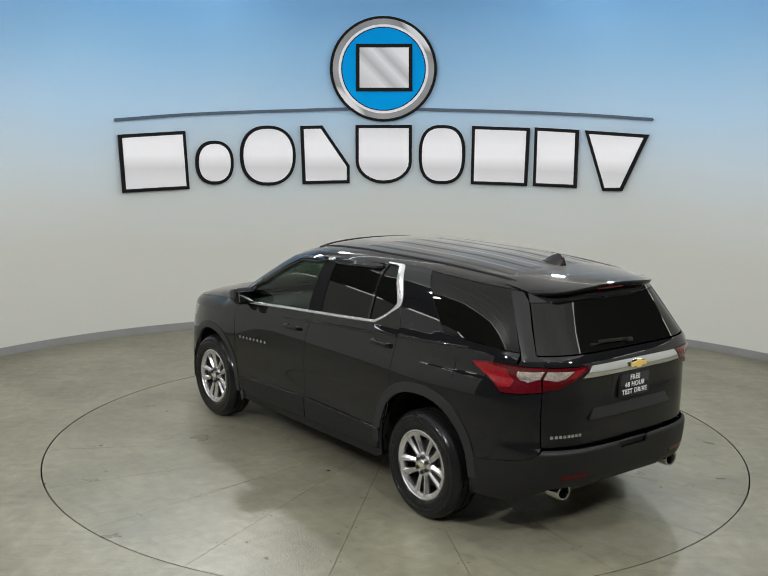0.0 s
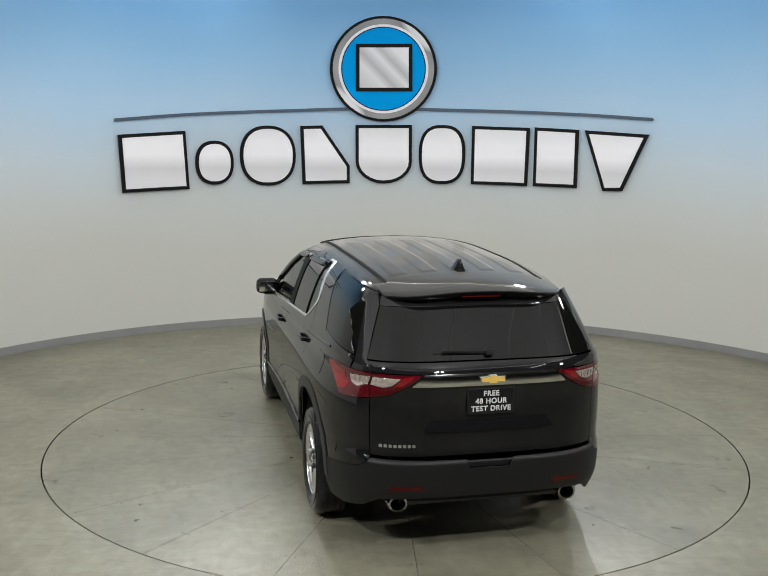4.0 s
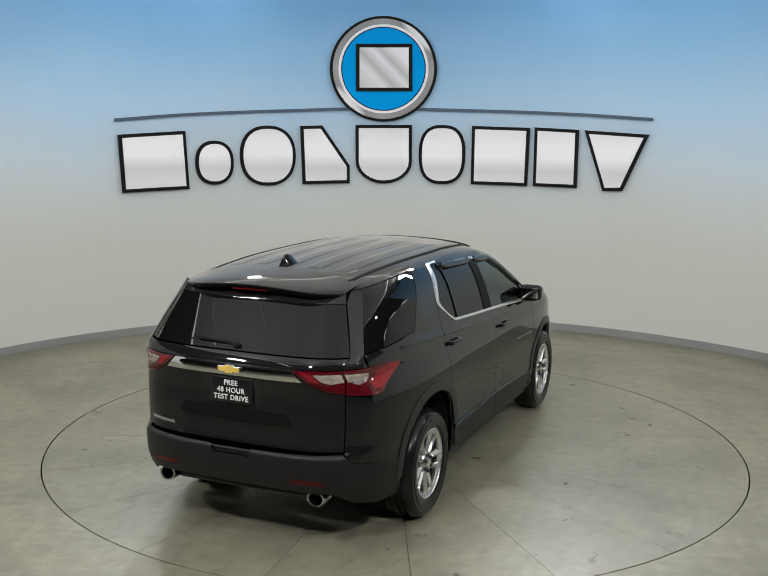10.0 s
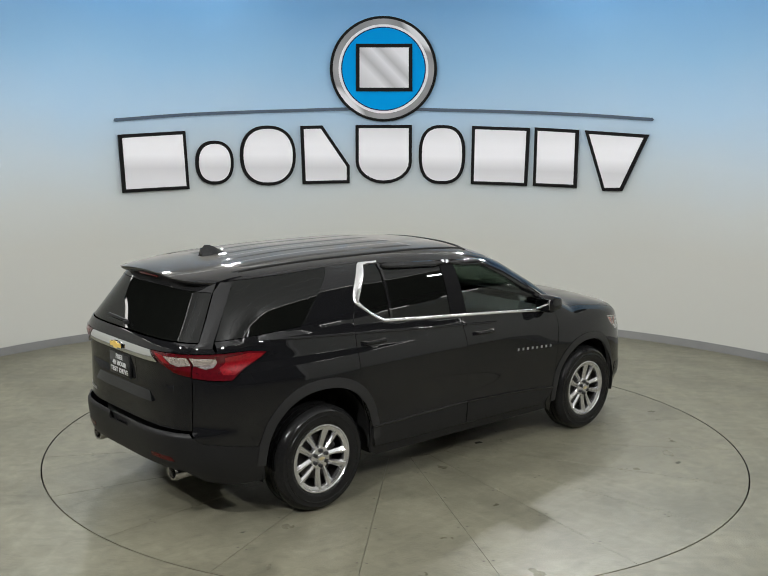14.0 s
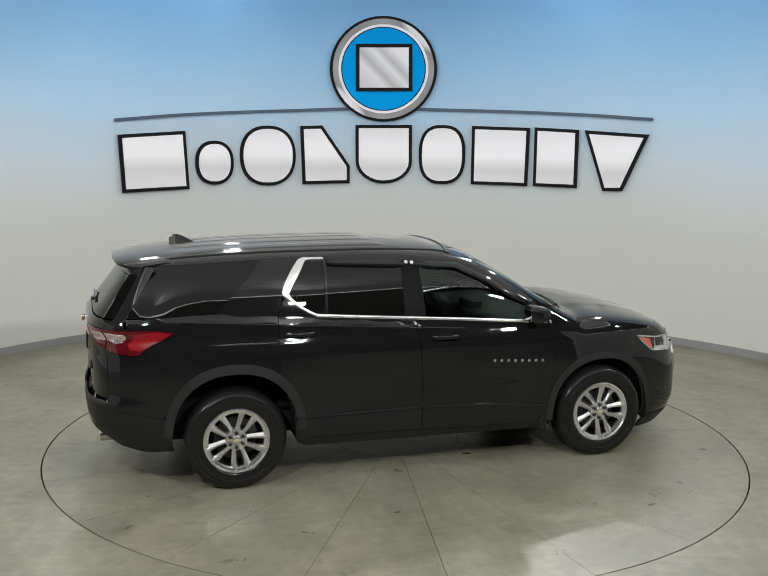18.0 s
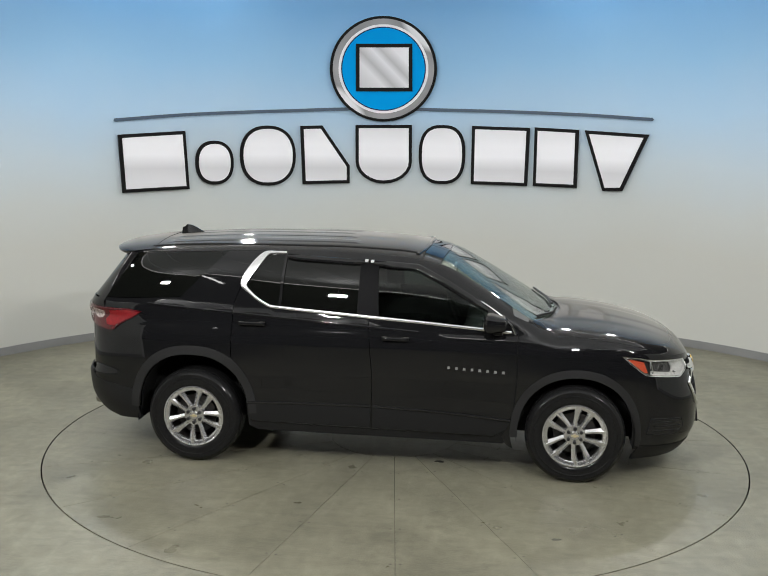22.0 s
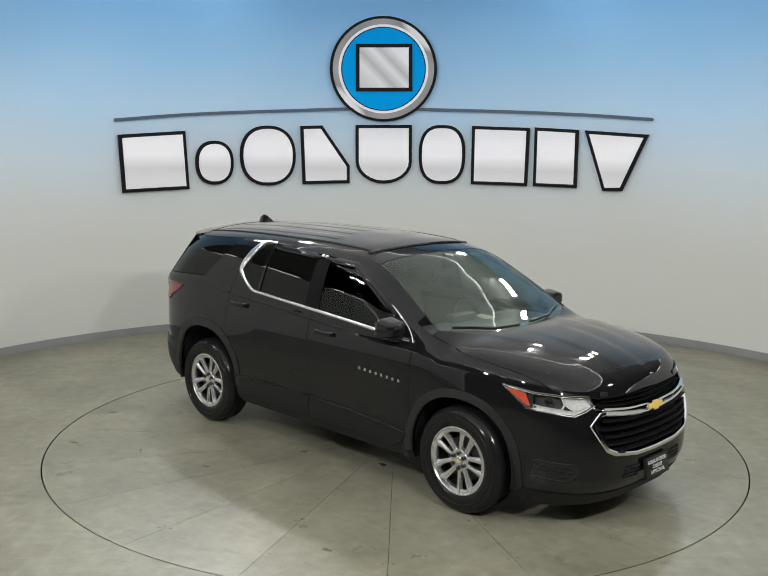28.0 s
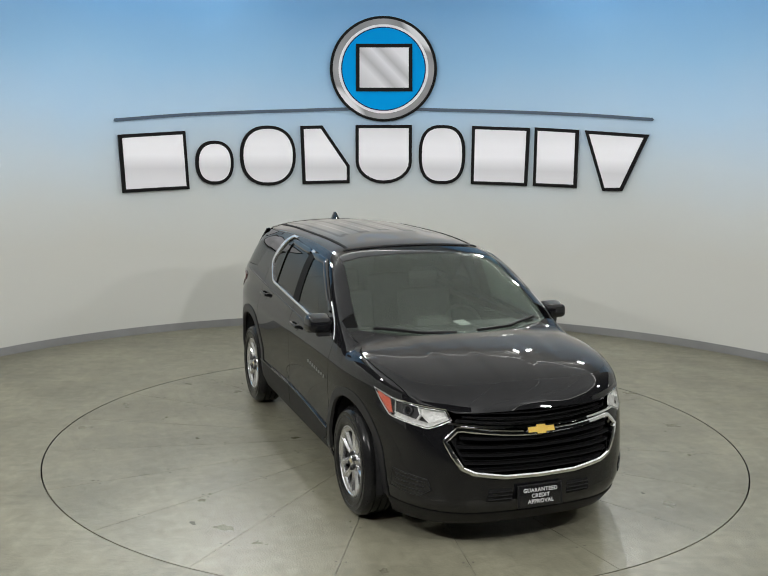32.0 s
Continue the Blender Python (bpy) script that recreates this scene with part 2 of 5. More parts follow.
HOUSING = material("lamp_housing", (0.03, 0.03, 0.03), 0.5, grain=0.1, scale=80)
TUBE = emitter("tube_glow", (0.99, 0.99, 0.975), 17.0)
EDGE = emitter("edge_glow", (1.0, 0.985, 0.95), 8.0)
GLOW = emitter("led_face", (1.0, 0.98, 0.93), 18.0)
CANOPY = emitter("lit_fabric", (0.98, 0.99, 1.0), 0.40)
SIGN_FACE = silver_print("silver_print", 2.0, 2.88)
BADGE_FACE = material("white_print_ring", (0.90, 0.89, 0.92), 0.4)
SIGN_RIM = material("sign_black", (0.006, 0.0055, 0.006), 0.6, spec=0.15)
SIGN_NAVY = material("sign_navy", (0.006, 0.02, 0.09), 0.5, spec=0.15)
SIGN_SILVER = sheen_streak_print("ring_silver_print", "MULTIPLY", [(-0.5, 0.20), (-0.2, 0.26), (0.0, 0.34), (0.14, 0.26), (0.185, 0.80), (0.5, 0.85)])
BLOCK_FACE = sheen_streak_print("block_silver_print", "ADD", [(-0.5, 0.62), (-0.22, 0.78), (-0.08, 0.50), (0.10, 0.80), (0.22, 0.52), (0.4, 0.85)])
SIGN_BLUE = material("sign_blue", (0.0, 0.36, 0.86), 0.5, spec=0.03)
SIGN_BAR = material("sign_slate", (0.055, 0.09, 0.14), 0.5, grain=0.05, scale=5)


# ---- mesh helpers ----
def finish(bm, angle=38, smooth=True):
    bm.normal_update()
    for f in bm.faces:
        f.smooth = smooth
    lim = radians(angle)
    for e in bm.edges:
        if len(e.link_faces) == 2 and e.calc_face_angle(0) > lim:
            e.smooth = False


def part(name, bm, mat, parent=None, label="", m=None, angle=38):
    finish(bm, angle)
    me = bpy.data.meshes.new(name)
    layer = bm.verts.layers.float_vector.get("bend")
    bend = [tuple(v[layer]) for v in bm.verts] if layer and mat not in (TINT, SMOKE, CLEAR, LENS) else None
    if layer:
        bm.verts.layers.float_vector.remove(layer)
    bm.to_mesh(me)
    bm.free()
    if bend:
        me.normals_split_custom_set_from_vertices(bend)
    me.materials.append(mat)
    ob = new(name, me)
    if parent is not None:
        ob.parent = parent
    if m is not None:
        ob.matrix_basis = m
    if mat in (CLEAR, SMOKE, LENS):
        ob.visible_shadow = False
    return tagged(ob, label)


def empty(name, m=None, parent=None):
    ob = new(name)
    ob.empty_display_size = 0.2
    if m is not None:
        ob.matrix_basis = m
    if parent is not None:
        ob.parent = parent
    return ob


def box(sx, sy, sz, bevel=0.0, m=None, bm=None, seg=2):
    """A box of that size round the origin, bevelled, at the pose m."""
    own = bmesh.new()
    bmesh.ops.create_cube(own, size=1, matrix=Matrix.Diagonal((sx, sy, sz, 1)))
    if bevel:
        bmesh.ops.bevel(own, geom=own.edges[:], offset=bevel, segments=seg, profile=0.6, affect="EDGES")
    if m is not None:
        own.transform(m)
    if bm is None:
        return own
    me = bpy.data.meshes.new("tmp")
    own.to_mesh(me)
    own.free()
    bm.from_mesh(me)
    bpy.data.meshes.remove(me)
    return bm


def lathe(profile, n=48, bm=None, m=None, closed=False):
    """Turns (radius, along) pairs round the y axis."""
    bm = bm or bmesh.new()
    m = m or Matrix()
    rings = []
    for i in range(n):
        a = 2 * math.pi * i / n
        rings.append([bm.verts.new(m @ Vector((r * math.cos(a), y, r * math.sin(a)))) for r, y in profile])
    k = len(profile)
    for i in range(n):
        p, q = rings[i], rings[(i + 1) % n]
        for j in range(k if closed else k - 1):
            bm.faces.new((p[j], p[(j + 1) % k], q[(j + 1) % k], q[j]))
    bmesh.ops.remove_doubles(bm, verts=bm.verts[:], dist=1e-5)
    bmesh.ops.recalc_face_normals(bm, faces=bm.faces[:])
    return bm


def prism(poly, thick, bm=None, m=None, bevel=0.0):
    """A flat polygon in x, z, drawn out along y from 0 to thick."""
    own = bmesh.new()
    vs = [own.verts.new((x, 0, z)) for x, z in poly]
    f = own.faces.new(vs)
    r = bmesh.ops.extrude_face_region(own, geom=[f])
    bmesh.ops.translate(own, verts=[v for v in r["geom"] if isinstance(v, bmesh.types.BMVert)], vec=(0, thick, 0))
    bmesh.ops.recalc_face_normals(own, faces=own.faces[:])
    if bevel:
        bmesh.ops.bevel(own, geom=own.edges[:], offset=bevel, segments=1, affect="EDGES")
    if m is not None:
        own.transform(m)
    if bm is None:
        return own
    me = bpy.data.meshes.new("tmp")
    own.to_mesh(me)
    own.free()
    bm.from_mesh(me)
    bpy.data.meshes.remove(me)
    return bm


def smooth_curve(*knots):
    """A smooth curve through (place, value) knots, with no overshoot."""
    xs, ys = [k[0] for k in knots], [k[1] for k in knots]
    n = len(xs)
    d = [(ys[i + 1] - ys[i]) / (xs[i + 1] - xs[i]) for i in range(n - 1)]
    s = [d[0]] + [0 if d[i - 1] * d[i] <= 0 else 2 * d[i - 1] * d[i] / (d[i - 1] + d[i]) for i in range(1, n - 1)] + [d[-1]]

    def value(x):
        if x <= xs[0]:
            return ys[0]
        if x >= xs[-1]:
            return ys[-1]
        i = 0
        while x > xs[i + 1]:
            i += 1
        h = xs[i + 1] - xs[i]
        t = (x - xs[i]) / h
        return (1 + 2 * t) * (1 - t) ** 2 * ys[i] + t * (1 - t) ** 2 * h * s[i] + t * t * (3 - 2 * t) * ys[i + 1] + t * t * (t - 1) * h * s[i + 1]
    return value


def words(text, size):
    """Flat lettering of the built-in font, as a mesh in x, y."""
    cu = bpy.data.curves.new("words", "FONT")
    cu.space_character = 1.12
    cu.body, cu.size, cu.align_x, cu.align_y, cu.extrude, cu.offset = text, size, "CENTER", "CENTER", 0.0008, size * 0.03
    ob = bpy.data.objects.new("words", cu)
    scene.collection.objects.link(ob)
    me = bpy.data.meshes.new_from_object(ob.evaluated_get(bpy.context.evaluated_depsgraph_get()))
    bm = bmesh.new()
    bm.from_mesh(me)
    bpy.data.objects.remove(ob)
    bpy.data.curves.remove(cu)
    bpy.data.meshes.remove(me)
    return bm


# ---- the booth ----
def ring_sheet(r0, r1, z, n, c=(0, 0), bm=None):
    bm = bm or bmesh.new()
    p, q = [], []
    for i in range(n):
        a = 2 * math.pi * i / n
        p.append(bm.verts.new((c[0] + r0 * math.cos(a), c[1] + r0 * math.sin(a), z)))
        q.append(bm.verts.new((c[0] + r1 * math.cos(a), c[1] + r1 * math.sin(a), z)))
    for i in range(n):
        j = (i + 1) % n
        bm.faces.new((p[i], q[i], q[j], p[j]))
    return bm


def arc_wall(r0, r1, z0, z1, a0, a1, n):
    """A curved upright band between two radii, ends closed."""
    bm = bmesh.new()
    rows = []
    for i in range(n + 1):
        a = radians(a0 + (a1 - a0) * i / n)
        c, s = math.cos(a), math.sin(a)
        rows.append([bm.verts.new((WALL_C.x + r * c, WALL_C.y + r * s, z)) for r, z in ((r0, z0), (r0, z1), (r1, z1), (r1, z0))])
    for p, q in zip(rows, rows[1:]):
        for j in range(4):
            bm.faces.new((p[j], p[(j + 1) % 4], q[(j + 1) % 4], q[j]))
    bm.faces.new(rows[0])
    bm.faces.new(rows[-1][::-1])
    bmesh.ops.recalc_face_normals(bm, faces=bm.faces[:])
    return bm


TT_R = 2.986


def build_booth():
    # floor sheet round the turntable pit
    bm = ring_sheet(TT_R + 0.012, 4.5, 0, 144)
    outer = ring_sheet(4.5, 14.0, 0, 144)
    me = bpy.data.meshes.new("tmp")
    outer.to_mesh(me)
    outer.free()
    bm.from_mesh(me)
    bpy.data.meshes.remove(me)
    bmesh.ops.remove_doubles(bm, verts=bm.verts[:], dist=1e-4)
    tagged(part("floor", bm, FLOOR), "worn sealed concrete floor with cloudy grey stains", "floor", kind="structure")
    pit = lathe([(0, -0.16), (TT_R + 0.012, -0.16), (TT_R + 0.012, -0.001)], 144, m=Matrix.Rotation(radians(90), 4, "X"))
    tagged(part("pit", pit, GAP), "dark dirty gap round the turntable", "pit", kind="structure")
    a0, a1 = -90 + OPEN_HALF, 270 - OPEN_HALF
    tagged(part("wall_back", arc_wall(WALL_R, WALL_R + 0.15, 0, WALL_H, 32, 148, 96), WALL), "smooth curved booth wall, grey with an overlaid sky-blue wash above", "wall", kind="structure")
    tagged(part("wall_right", arc_wall(WALL_R, WALL_R + 0.15, 0, SIDE_H, a0, 31.98, 64), PLAINWALL), "smooth curved booth wall painted warm grey", "wall", kind="structure")
    tagged(part("wall_left", arc_wall(WALL_R, WALL_R + 0.15, 0, SIDE_H, 148.02, a1, 64), PLAINWALL), "smooth curved booth wall painted warm grey", "wall", kind="structure")
    for nm, aa in (("trim_right", a0), ("trim_left", a1)):
        tagged(part(nm, arc_wall(WALL_R - 0.03, WALL_R + 0.18, 0, SIDE_H, aa - 0.5, aa + 0.5, 3), TRIM), "white upright end trim of the curved wall", "trim", kind="structure")
    tagged(part("baseboard", arc_wall(WALL_R - 0.008, WALL_R - 0.0005, 0, 0.10, a0, a1, 160), SKIRT), "grey vinyl skirting along the curved wall", "baseboard", kind="structure")
    # dim hall behind the camera
    for i, (x, y, sx, sy) in enumerate([(0, -13.5, 27, 0.2), (-13.4, 0, 0.2, 27), (13.4, 0, 0.2, 27), (0, 13.4, 27, 0.2)], 1):
        tagged(part(f"wall_{i}", box(sx, sy, 6.0, m=Matrix.Translation((x, y, 3.0))), HALL), "dark plain hall wall", "wall", kind="structure")
    tagged(part("ceiling", box(27, 27, 0.2, m=Matrix.Translation((0, 0, 6.1))), CEILING), "plain grey hall ceiling", "ceiling", kind="structure")


def build_reflection_strip():
    """An added, unseen strip from the top of the back wall to over the canopy's edge, for the car's paint to mirror."""
    bm = bmesh.new()
    rows = []
    for i in range(61):
        a = radians(28 + 124 * i / 60)
        rows.append([bm.verts.new((WALL_C.x + r * math.cos(a), WALL_C.y + r * math.sin(a), z)) for r, z in ((WALL_R + 0.15, WALL_H + 0.002), (WALL_R - 2.1, WALL_H + 0.002), (WALL_R - 2.1, WALL_H + 0.06), (WALL_R + 0.15, WALL_H + 0.06))])
    for p, q in zip(rows, rows[1:]):
        for j in range(4):
            bm.faces.new((p[j], p[(j + 1) % 4], q[(j + 1) % 4], q[j]))
    bm.faces.new(rows[0])
    bm.faces.new(rows[-1][::-1])
    bmesh.ops.recalc_face_normals(bm, faces=bm.faces[:])
    tagged(part("ceiling_soffit", bm, PLAINWALL), "unseen plain grey strip added above the curved back wall", "ceiling", kind="structure")


def on_wall(u, z, off):
    """A place on the curved wall: u metres round it from its middle, z up, off metres in front of it."""
    a = math.pi / 2 - u / WALL_R
    return Vector((WALL_C.x + (WALL_R - off) * math.cos(a), WALL_C.y + (WALL_R - off) * math.sin(a), z))


def sign_plate(outline, off, thick):
    """A flat plate of that outline in wall places, bent to the wall."""
    bm = bmesh.new()
    bm.faces.new([bm.verts.new((u, z, 0)) for u, z in outline])
    us = [u for u, _ in outline]
    n = max(1, round((max(us) - min(us)) / 0.12))
    for i in range(1, n):
        bmesh.ops.bisect_plane(bm, geom=bm.verts[:] + bm.edges[:] + bm.faces[:], plane_co=(min(us) + (max(us) - min(us)) * i / n, 0, 0), plane_no=(1, 0, 0), dist=1e-6)
    r = bmesh.ops.extrude_face_region(bm, geom=bm.faces[:])
    for v in r["geom"]:
        if isinstance(v, bmesh.types.BMVert):
            v.co.z = thick
    for v in bm.verts:
        v.co = on_wall(v.co.x, v.co.y, off + v.co.z)
    bmesh.ops.recalc_face_normals(bm, faces=bm.faces[:])
    return bm


def shrunk(outline, d):
    """The outline moved inwards by d all round (its points run clockwise or counter-clockwise)."""
    n = len(outline)
    area = sum(outline[i][0] * outline[(i + 1) % n][1] - outline[(i + 1) % n][0] * outline[i][1] for i in range(n))
    k = 1 if area > 0 else -1
    out = []
    for i in range(n):
        p, q, r = Vector(outline[i - 1]), Vector(outline[i]), Vector(outline[(i + 1) % n])
        a, b = (q - p).normalized(), (r - q).normalized()
        na, nb = Vector((-a.y, a.x)) * k, Vector((-b.y, b.x)) * k
        m = (na + nb).normalized()
        out.append(tuple(q + m * (d / max(0.4, m.dot(na)))))
    return out


def oval(cu, cz, ru, rz, n=36, power=2.0):
    pts = []
    for i in range(n):
        a = 2 * math.pi * i / n
        c, d = math.cos(a), math.sin(a)
        pts.append((cu + ru * math.copysign(abs(c) ** (2 / power), c), cz + rz * math.copysign(abs(d) ** (2 / power), d)))
    return pts


def build_sign():
    """The dealer's laid-over logo, built on the wall as plain blocks: a row of silver plates, an arched bar and a round
    blue badge.
    """
    sign = tagged(empty("wall_sign", Matrix.Translation((0, 0, 0))), "laid-over logo built as a silver block sign with a round blue badge", "sign")
    cup = [(-0.623, 2.764), (0.16, 2.774), (0.168, 2.272)] + [(-0.225 + 0.394 * math.cos(radians(a)), 2.268 + 0.304 * math.sin(radians(a))) for a in range(-15, -180, -15)] + [(-0.619, 2.263)]
    blocks = [[(-3.874, 2.604), (-2.971, 2.66), (-2.927, 1.9), (-3.833, 1.871)],
              oval(-2.577, 2.244, 0.262, 0.291, power=2.3), oval(-1.840, 2.337, 0.386, 0.405, power=2.3),
              [(-1.391, 2.742), (-1.085, 2.752), (-0.701, 2.209), (-0.7, 1.966), (-1.358, 1.95)], cup,
              oval(0.586, 2.373, 0.324, 0.405, power=2.6),
              [(0.995, 2.77), (1.791, 2.753), (1.779, 1.969), (0.996, 1.976)], [(1.857, 2.76), (2.458, 2.734), (2.459, 1.966), (1.86, 1.972)],
              [(2.537, 2.729), (3.398, 2.683), (3.078, 1.952), (2.814, 1.94)]]
    for outline in blocks:
        plate_ob = part("sign_plate", sign_plate(outline, 0.03, 0.03), SIGN_RIM, sign, "black edged sign plate")
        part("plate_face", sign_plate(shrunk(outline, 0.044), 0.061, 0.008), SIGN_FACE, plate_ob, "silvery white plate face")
    arch = smooth_curve((-3.9, 2.786), (-2.82, 2.877), (-1.748, 2.934), (-0.258, 2.988), (1.233, 2.97), (2.436, 2.932), (3.425, 2.874))
    us = [-3.9 + 7.325 * i / 40 for i in range(41)]
    bar = [(u, arch(u) + 0.021) for u in us] + [(3.443, arch(3.425))] + [(u, arch(u) - 0.021) for u in reversed(us)] + [(-3.918, arch(-3.9))]
    part("arched_bar", sign_plate(bar, 0.02, 0.015), SIGN_BAR, sign, "slate blue arched bar")
    disc = lambda r, off, thick: sign_plate(oval(BADGE_U, BADGE_Z, r, r * 0.955, 64), off, thick)
    badge_ob = part("round_badge", disc(0.738, 0.04, 0.03), SIGN_RIM, sign, "round badge with a black rim")
    part("silver_ring", disc(0.700, 0.071, 0.012), SIGN_SILVER, badge_ob, "brushed-look silver ring with printed sheen")
    part("white_ring", disc(0.622, 0.0835, 0.006), BADGE_FACE, badge_ob, "thin white ring")
    part("navy_ring", disc(0.586, 0.090, 0.005), SIGN_NAVY, badge_ob, "thin navy ring")
    part("blue_face", disc(0.571, 0.0955, 0.005), SIGN_BLUE, badge_ob, "bright blue face")
    block = [(-0.631, 3.846), (0.149, 3.857), (0.159, 3.224), (-0.626, 3.214)]
    part("badge_block", sign_plate(block, 0.101, 0.02), SIGN_RIM, badge_ob)
    part("block_face", sign_plate(shrunk(block, 0.05), 0.1215, 0.006), BLOCK_FACE, badge_ob, "silvery white block")


def build_canopy():
    """A round ceiling of lit fabric over the turntable, with a bright strip round its edge."""
    can = tagged(empty("light_canopy", Matrix.Translation((CANOPY_C.x, CANOPY_C.y, CANOPY_Z))), "round white light canopy hung over the turntable", "lamp")
    n = 96

    def band(r0, r1, z0, z1):
        return lathe([(r0, z0), (r1, z0), (r1, z1), (r0, z1)], n, m=Matrix.Rotation(radians(90), 4, "X"), closed=True)
    part("canopy_frame", band(CANOPY_R, CANOPY_R + 0.05, -0.01, 0.12), TRIM, can, "white round frame")
    part("edge_strip", band(CANOPY_R - 0.03, CANOPY_R - 0.002, -0.012, 0.0), EDGE, can, "bright strip light round the edge")
    part("canopy_back", band(0.01, CANOPY_R - 0.002, 0.05, 0.07), TRIM, can)
    width = 0.85
    count = math.ceil(2 * CANOPY_R / width)
    r = CANOPY_R - 0.035
    for i in range(count):
        x0, x1 = max(-r + 0.01, -count * width / 2 + i * width + 0.012), min(r - 0.01, -count * width / 2 + (i + 1) * width - 0.012)
        xs = [x0 + (x1 - x0) * k / 8 for k in range(9)]
        rim = [(x, math.sqrt(r * r - x * x)) for x in xs]
        bm = bmesh.new()
        bm.faces.new([bm.verts.new((x, y, 0.0)) for x, y in rim] + [bm.verts.new((x, -y, 0.0)) for x, y in reversed(rim)])
        ext = bmesh.ops.extrude_face_region(bm, geom=bm.faces[:])
        bmesh.ops.translate(bm, verts=[v for v in ext["geom"] if isinstance(v, bmesh.types.BMVert)], vec=(0, 0, 0.03))
        bmesh.ops.recalc_face_normals(bm, faces=bm.faces[:])
        part("fabric_panel", bm, CANOPY, can, "softly glowing white fabric")
    for k in range(8):
        a = radians(45 * k + 22.5)
        part("hanger", box(0.012, 0.012, 1.35, 0.0, Matrix.Translation((CANOPY_R * 0.9 * math.cos(a), CANOPY_R * 0.9 * math.sin(a), 0.74))), HOUSING, can)


def build_turntable():
    tt = tagged(empty("turntable"), "round concrete-topped turntable with radial joints, flush with the floor", "turntable")
    disc = lathe([(0, -0.03), (TT_R, -0.03), (TT_R, -0.15), (0, -0.15)], 144, m=Matrix.Rotation(radians(90), 4, "X"))
    part("disc", disc, GAP, tt)
    n, gap, r0 = 20, 0.0035, 0.56
    hub = lathe([(0, 0.0), (r0 - gap, 0.0), (r0 - gap, -0.03), (0, -0.03)], 48, m=Matrix.Rotation(radians(90), 4, "X"))
    part("hub_plate", hub, PLATE, tt)
    for k in range(n):
        b0, b1 = radians(-100.6 + 360 / n * k), radians(-100.6 + 360 / n * (k + 1))
        bm = bmesh.new()
        rows = []
        for i in range(11):
            f = i / 10
            row = []
            for r in (r0, TT_R):
                sh = gap / 2 / r
                a = b0 + sh + (b1 - b0 - 2 * sh) * f
                for z in (0.0, -0.029):
                    row.append(bm.verts.new((r * math.cos(a), r * math.sin(a), z)))
            rows.append(row)
        for p, q in zip(rows, rows[1:]):
            bm.faces.new((p[0], p[2], q[2], q[0]))
            bm.faces.new((p[2], p[3], q[3], q[2]))
            bm.faces.new((p[0], q[0], q[1], p[1]))
        bm.faces.new((rows[0][0], rows[0][1], rows[0][3], rows[0][2]))
        bm.faces.new((rows[-1][0], rows[-1][2], rows[-1][3], rows[-1][1]))
        bmesh.ops.recalc_face_normals(bm, faces=bm.faces[:])
        part("sector_plate", bm, PLATE, tt)
    # dark dropped dirt that rides on the turntable
    rng = random.Random(5)
    for cx, cy, r, mat in ((0.455, -0.605, 0.026, GAP), (1.36, -2.03, 0.026, SMUDGE), (-0.39, 0.98, 0.015, GAP), (-2.2, -0.9, 0.012, SMUDGE), (1.9, 1.3, 0.014, SMUDGE), (-1.2, 2.2, 0.013, SMUDGE)):
        bm = bmesh.new()
        top = bm.verts.new((cx, cy, 0.006 if mat is GAP else 0.0015))
        rim = []
        for i in range(9):
            q = r * rng.uniform(0.55, 1.25)
            rim.append(bm.verts.new((cx + q * math.cos(i * 0.698) * 1.5, cy + q * math.sin(i * 0.698), 0.0005)))
        for i in range(9):
            bm.faces.new((top, rim[i], rim[(i + 1) % 9]))
        part("dirt_crumb", bm, mat, tt, "crumb of dirt")
    # countersunk screws in pairs along the joints
    screw = None
    for k in range(n):
        for r in (0.95, 1.5, 2.05, 2.6):
            for side in (-1, 1):
                a = radians(-100.6 + 360 / n * k) + side * 0.032 / r
                pos = Matrix.Translation((r * math.cos(a), r * math.sin(a), 0.0004))
                if screw is None:
                    bm = lathe([(0, 0), (0.008, 0), (0.010, -0.001)], 8, m=Matrix.Rotation(radians(90), 4, "X"))
                    screw = part("screw", bm, STEEL, tt, m=pos)
                else:
                    ob = new("screw", screw.data)
                    ob.parent, ob.matrix_basis = tt, pos
    return tt


